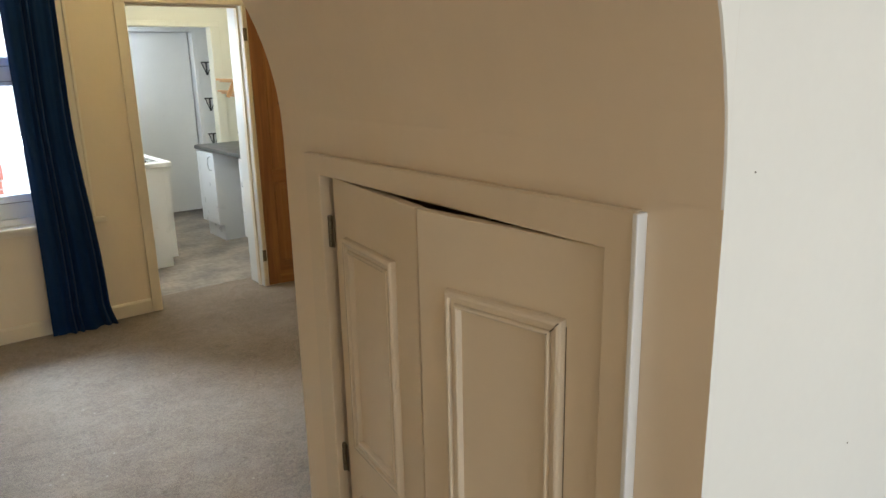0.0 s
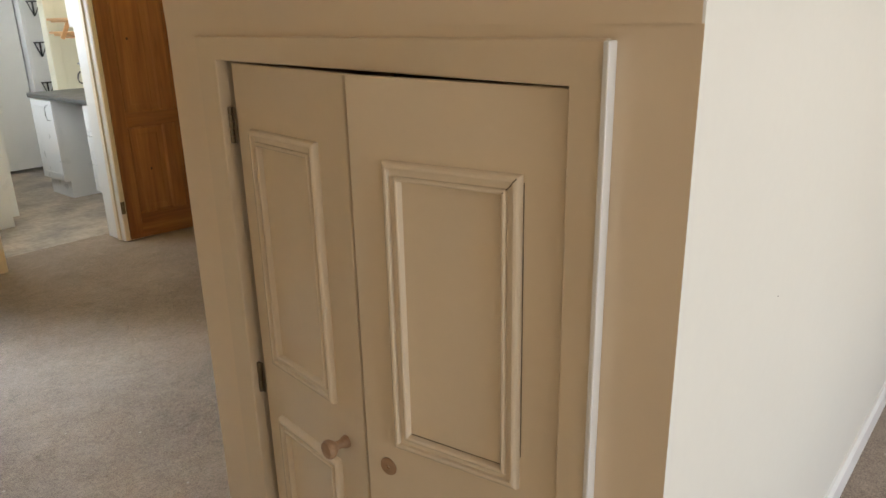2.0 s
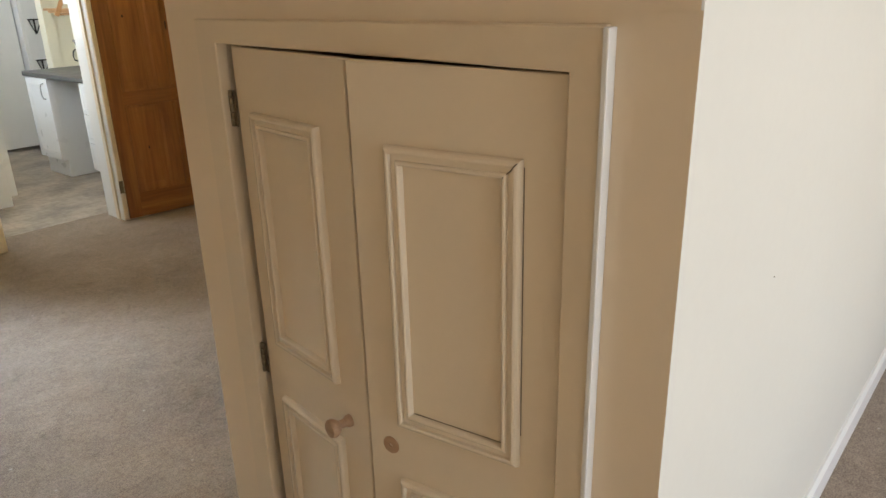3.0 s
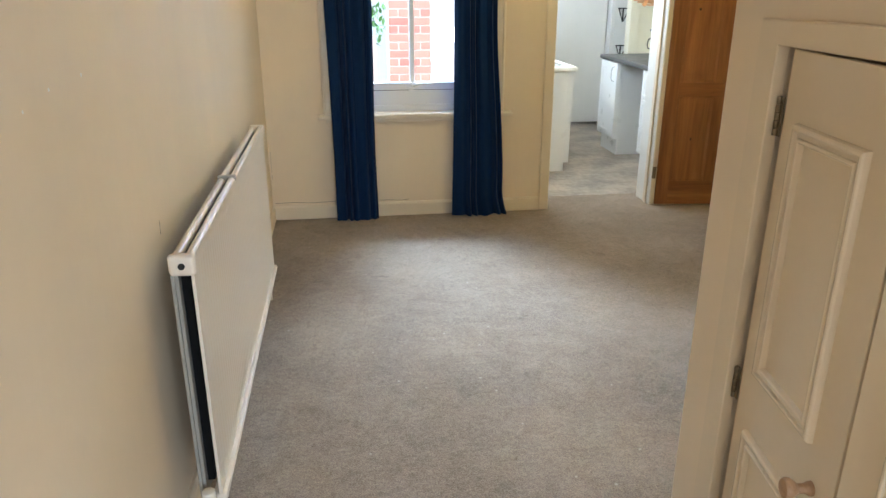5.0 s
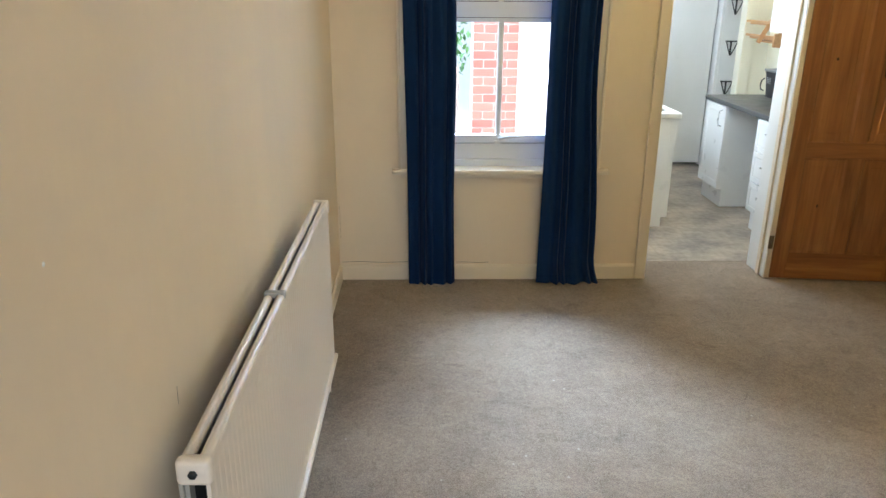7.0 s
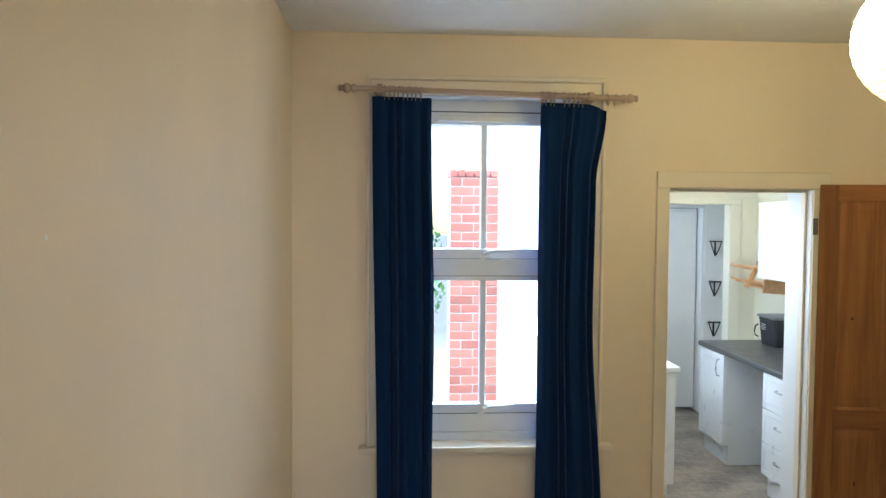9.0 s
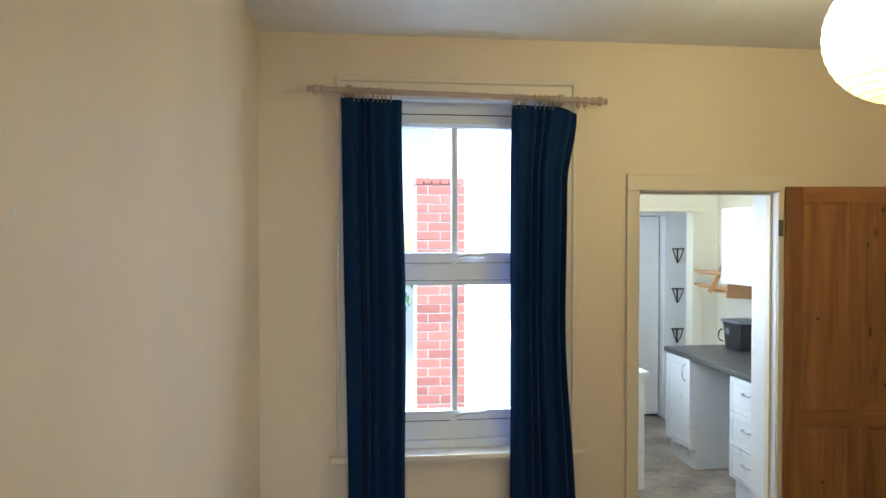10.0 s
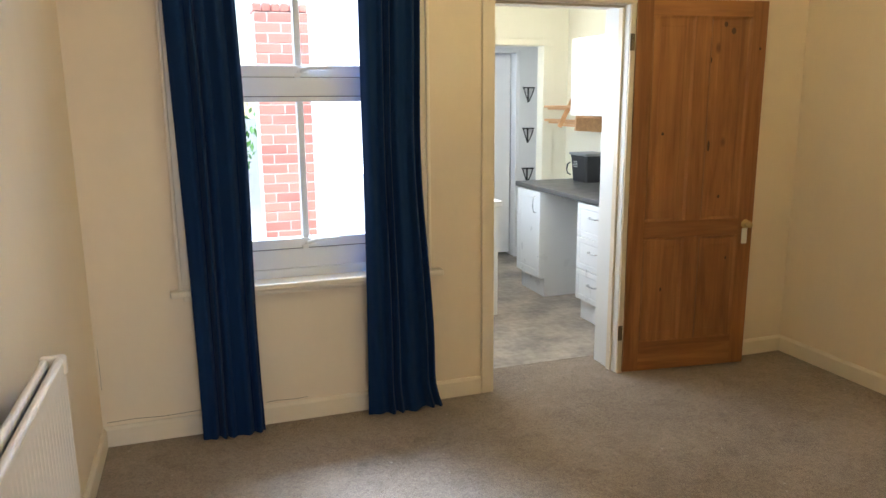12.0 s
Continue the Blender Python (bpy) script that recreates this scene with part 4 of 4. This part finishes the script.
part("plinth", box(FX + 0.05, FX + 0.066, 6.502, 6.90, 0, 0.15, 0.001), M_KIT, unit, world=True)
door = front(unit, "door", 6.486, 6.90, 0.155, WT - 0.045)
bow_handle(door, Matrix.Translation((FX, 6.545, 0.735)) @ pose(0, 0, 0, 0, 0, -90), 0.13)
drawers = thing("drawer_unit", pose(2.98, 5.65, 0), "white kitchen drawer unit with four drawers", "kitchen cabinet", "kitchen base units")
part("body", box(FX + 0.02, 3.29, 5.40, 5.88, 0.15, WT - 0.04), M_KIT, drawers, world=True)
part("end_panel", box(FX + 0.05, 3.29, 5.88, 5.90, 0.0, WT - 0.04, 0.001), M_KIT, drawers, world=True)
part("end_panel", box(FX + 0.012, FX + 0.05, 5.88, 5.90, 0.15, WT - 0.04, 0.001), M_KIT, drawers, world=True)
part("plinth", box(FX + 0.05, FX + 0.066, 5.40, 5.88, 0, 0.15, 0.001), M_KIT, drawers, world=True)
for z0, z1 in ((0.155, 0.372), (0.376, 0.60), (0.604, WT - 0.045)):
    d = front(drawers, "drawer", 5.402, 5.898, z0, z1, 0.035)
    bow_handle(d, Matrix.Translation((FX, 5.66, z1 - 0.085)) @ pose(0, 0, 0, 0, 0, -90) @ pose(0, 0, 0, 0, 90, 0), 0.11)
slabtop = bmesh.new()
box(2.652, 3.298, 5.38, 6.918, WT - 0.038, WT, 0.008, slabtop, 3)
tagged(part("worktop", slabtop, M_TOP, smooth=True), "dark grey laminate worktop with rounded front edge", "worktop")

lunit = thing("base_unit", pose(1.75, 6.1, 0), "white kitchen base unit under a white sink worktop", "kitchen cabinet", "kitchen base units")
part("end_panel", box(1.505, 2.035, 5.93, 5.948, 0, 0.83, 0.001), M_KIT, lunit, world=True)
part("end_panel", box(2.035, 2.08, 5.93, 5.948, 0.075, 0.83, 0.001), M_KIT, lunit, world=True)
part("body", box(1.505, 2.062, 5.948, 7.15, 0.075, 0.83), M_KIT, lunit, world=True)
part("plinth", box(2.02, 2.035, 5.948, 7.15, 0, 0.075, 0.001), M_KIT, lunit, world=True)
for y0, y1 in ((5.952, 6.348), (6.352, 6.748), (6.752, 7.148)):
    part("door", box(2.064, 2.082, y0, y1, 0.08, 0.825, 0.003), M_KIT, lunit, world=True)
tagged(part("sink_worktop", box(1.505, 2.105, 5.91, 7.15, 0.83, 0.872, 0.008, seg=3), M_WHITE, smooth=True), "white moulded sink worktop", "worktop")
sink = thing("sink_drainer", pose(1.78, 6.4, 0.872), "steel sink drainer let into the white worktop", "sink")
bm = bmesh.new()
for i in range(7):
    box(1.62 + 0.05 * i, 1.645 + 0.05 * i, 6.02, 6.42, 0.874, 0.880, 0.002, bm)
box(1.58, 2.03, 5.98, 6.8, 0.872, 0.8745, 0.001, bm)
part("drainer", bm, M_CHROME, sink, "ribbed steel drainer", world=True)

FX_KEEP, FX = FX, 2.985
cab = thing("wall_cabinet", pose(3.14, 6.1, 1.41), "white kitchen wall cabinet with two doors", "kitchen cabinet")
part("body", box(3.003, 3.298, 5.50, 6.625, 1.411, 1.99, 0.001), M_KIT, cab, world=True)
for y0, y1, hy in ((6.064, 6.623, 6.10), (5.502, 6.060, 6.02)):
    d = front(cab, "door", y0, y1, 1.413, 1.988)
    bow_handle(d, Matrix.Translation((FX, hy, 1.53)) @ pose(0, 0, 0, 0, 0, -90), 0.12)
FX = FX_KEEP

rack = thing("plate_rack", pose(3.2, 6.95, 1.3), "pale wooden plate rack on the kitchen wall", "plate rack")
part("end_board", place(box(-0.125, 0.125, -0.009, 0.009, -0.052, 0.052, 0.003), Matrix.Translation((3.165, 6.64, 1.335)) @ pose(0, 0, 0, 0, 4, 0)), M_RACK, rack, world=True)
part("upright", place(box(-0.018, 0.018, -0.009, 0.009, -0.13, 0.13, 0.003), Matrix.Translation((3.075, 6.86, 1.43)) @ pose(0, 0, 0, 0, 28, 0)), M_RACK, rack, world=True)
part("back_board", box(3.27, 3.298, 6.65, 7.05, 1.29, 1.56, 0.003), M_RACK, rack, world=True)
for x, z in ((3.065, 1.478), (3.10, 1.462), (3.07, 1.365), (3.11, 1.345)):
    part("rail", box(x - 0.009, x + 0.009, 6.66, 7.23, z - 0.010, z + 0.010, 0.004), M_RACK, rack, world=True)
part("shelf", box(3.06, 3.27, 6.65, 6.98, 1.318, 1.332, 0.003), M_RACK, rack, world=True)

bin_ob = thing("food_caddy", pose(3.185, 6.66, WT), "small black plastic food waste caddy with grey lid", "caddy")
bm = bmesh.new()
lv = []
for z, s in ((0, 0.84), (0.006, 0.87), (0.19, 1.0), (0.196, 1.03), (0.21, 1.03)):
    lv.append([bm.verts.new((s * a, s * b, z)) for a, b in ((-0.085, -0.125), (0.085, -0.125), (0.10, -0.11), (0.10, 0.11), (0.085, 0.125), (-0.085, 0.125), (-0.10, 0.11), (-0.10, -0.11))])
for a, b in zip(lv, lv[1:]):
    for k in range(8):
        bm.faces.new((a[k], a[(k + 1) % 8], b[(k + 1) % 8], b[k]))
bm.faces.new(lv[0][::-1])
bm.faces.new(lv[-1])
bucket = part("bucket", bm, M_PLAST, bin_ob)
part("lid", box(-0.112, 0.112, -0.135, 0.135, 0.211, 0.232, 0.008, seg=3), M_LID, bin_ob, "grey plastic lid", smooth=True)
part("carry_handle", tube([(-0.10, 0.128, 0.15), (-0.112, 0.150, 0.13), (-0.116, 0.156, 0.09), (-0.112, 0.150, 0.06), (-0.10, 0.122, 0.05)], 0.006, 8), M_PLAST, bin_ob, smooth=True)
for i in range(4):
    part("print_line", place(box(-0.1015, -0.0995, 0.0, 0.075 - 0.012 * (i % 2), -0.002, 0.002), Matrix.Translation((0.001, 0.015, 0.160 - 0.013 * i))), M_INK, bucket, "unreadable white print")

# second doorway, lobby door and brackets
inner = thing("door_2", pose(2.67, KY1, 0), "cream painted door frame at the end of the kitchen", "door frame", kind="structure")
part("architrave", box(3.06, 3.156, KY1 - 0.016, KY1, 0, 1.99, 0.003), M_KWALL, inner, world=True)
part("architrave", box(2.19, 2.28, KY1 - 0.016, KY1, 0, 1.99, 0.003), M_KWALL, inner, world=True)
part("architrave", box(2.19, 3.156, KY1 - 0.016, KY1, 1.99, 2.042, 0.003), M_KWALL, inner, world=True)
flush = thing("lobby_door", pose(2.72, 8.08, 0), "plain white flush door, closed", "door")
part("leaf", box(2.36, 3.108, 8.06, 8.10, 0.03, 1.965, 0.002), M_WHITE, flush, world=True)
part("door_frame", box(3.122, 3.15, 7.955, 8.15, 0, 1.97, 0.002), M_WHITE, flush, world=True)
part("door_frame", box(2.33, 3.15, 7.955, 8.15, 1.97, 1.998, 0.002), M_WHITE, flush, world=True)


def shelf_bracket(z):
    """Black wire bracket: a level arm, a wall plate and struts that meet below it."""
    ob = thing("shelf_bracket", pose(3.245, 7.95, z), "small black iron shelf bracket without a shelf", "shelf bracket", "shelf brackets on the lobby wall")
    part("wall_plate", box(-0.008, 0.008, -0.005, 0, -0.14, 0.0, 0.001), M_BLACK, ob)
    part("arm", box(-0.058, 0.058, -0.03, -0.0, -0.007, 0.004, 0.001), M_BLACK, ob)
    for s in (-1, 1):
        part("strut", tube([(0.054 * s, -0.02, -0.006), (0.034 * s, -0.02, -0.065), (0.004 * s, -0.010, -0.135)], 0.005, 6), M_BLACK, ob)
    return ob


for z in (1.652, 1.267, 0.880):
    shelf_bracket(z)

# kitchen ceiling spotlights
spot = thing("spotlight_bar", pose(2.5, 6.3, 2.42), "white ceiling spotlight bar with lit lamps", "ceiling light")
part("bar", box(-0.2, 0.2, -0.02, 0.02, -0.022, 0, 0.004), M_WHITE, spot)
glow = bpy.data.materials.new("lit_lamp_glass")
glow.use_nodes = True
gb = glow.node_tree.nodes["Principled BSDF"]
gb.inputs["Emission Color"].default_value, gb.inputs["Emission Strength"].default_value = (1.0, 0.9, 0.72, 1), 9
for x in (-0.06, 0.06):
    head = part("head", place(lathe([(0.012, 0), (0.025, -0.02), (0.034, -0.075), (0.030, -0.075), (0.028, -0.066)], 20), Matrix.Translation((x, 0, -0.135))), M_WHITE, spot, smooth=True)
    part("stem", tube([(x, 0, -0.02), (x, 0, -0.14)], 0.006, 8), M_CHROME, head, smooth=True)
    part("lamp", place(lathe([(0.027, -0.068), (0.026, -0.072), (0.002, -0.075)], 20), Matrix.Translation((x, 0, -0.137))), glow, head, "lit lamp face", smooth=True)

# ---------------------------------------------------------------- outside the window
tagged(part("ground", box(-60, 60, W1, 90, -0.5, -0.13), M_PAVE), "grey concrete yard", "ground", kind="structure")
tagged(part("wall_yard", box(KX0 - 0.27, KX0 - 0.22, W1, 9.4, -0.13, 2.9, 0.01), M_RENDER), "white painted outer wall of the kitchen", "wall", kind="structure")
tagged(part("wall_garden", box(0.98, KX0 - 0.27, 8.6, 8.8, -0.13, 3.4, 0.01), M_RENDER), "white painted rendered wall across the yard", "wall", kind="structure")
vent = thing("air_brick", pose(1.19, 8.6, 0.6), "small rusty red air brick in the white wall", "air brick")
part("grille", box(-0.10, 0.10, -0.012, 0.0, -0.08, 0.08, 0.004), M_BRICK, vent)

fence = thing("fence", pose(0.3, 8.2, -0.13), "weathered pinkish timber fence in the yard", "fence")
for i in range(16):
    x = -1.3 + 0.118 * i
    part("board", box(x, x + 0.112, 8.2, 8.218, -0.13, 0.98 + 0.012 * math.sin(i * 3.1), 0.003), M_FENCE, fence, world=True)
for z in (0.1, 0.75):
    part("rail", box(-1.3, 0.59, 8.218, 8.26, z, z + 0.07, 0.003), M_FENCE, fence, world=True)

shrub = thing("shrub", pose(0.25, 9.2, -0.13), "bright green leafy shrub behind the fence", "shrub")
part("trunk", tube([(0, 0, 0), (0.03, 0.02, 0.5), (0.0, 0.05, 1.1), (0.06, 0.03, 1.8)], 0.03, 8), M_BARK, shrub, smooth=True)
rnd = random.Random(5)
lb = bmesh.new()
for i in range(900):
    d = Vector((rnd.gauss(0, 1), rnd.gauss(0, 1), rnd.gauss(0, 1))).normalized() * (rnd.random() ** 0.4)
    c = Vector((d.x * 0.55, d.y * 0.5, 1.35 + d.z * 0.75))
    q = Euler((rnd.uniform(0, 6.3), rnd.uniform(0, 6.3), rnd.uniform(0, 6.3))).to_matrix()
    s = rnd.uniform(0.03, 0.055)
    lb.faces.new([lb.verts.new(c + q @ Vector(p) * s) for p in ((-1, 0, 0), (0, 0.5, 0.15), (1, 0, 0), (0, -0.5, 0.15))])
part("crown", lb, M_LEAF, shrub, "many small green leaves")

# brick pier
PX0, PX1, PYF = 0.652, 1.058, 7.2
pier = thing("brick_pier", pose(0.855, PYF, -0.13), "red brick pier with pale mortar joints", "pier")
part("core", box(PX0 + 0.004, PX1 - 0.004, PYF + 0.006, PYF + 0.33, -0.13, 2.19), M_MORTAR, pier, "pale mortar core", world=True)
shapes = {}
for i in range(6):
    part("coping_brick", box(PX0 + 0.068 * i, PX0 + 0.058 + 0.068 * i, PYF - 0.001, PYF + 0.335, 2.195, 2.252 + 0.002 * math.sin(i * 2.3), 0.005, seg=1), M_BRICK, pier, world=True)
for k in range(31):
    z0 = -0.13 + 0.075 * k
    cuts = [PX0, PX0 + 0.198, PX1] if k % 2 else [PX0, PX0 + 0.098, PX0 + 0.306, PX1]
    for a, b in zip(cuts, cuts[1:]):
        w = round(b - a - 0.010, 4)
        if w not in shapes:
            o = part("brick", box(-w / 2, w / 2, 0, 0.10, 0, 0.065, 0.003, seg=1), M_BRICK, pier)
            shapes[w] = o.data
        else:
            o = new("brick", shapes[w])
            o.parent = pier
        o.location = ((a + b) / 2 - 0.855, 0, z0 + 0.13)
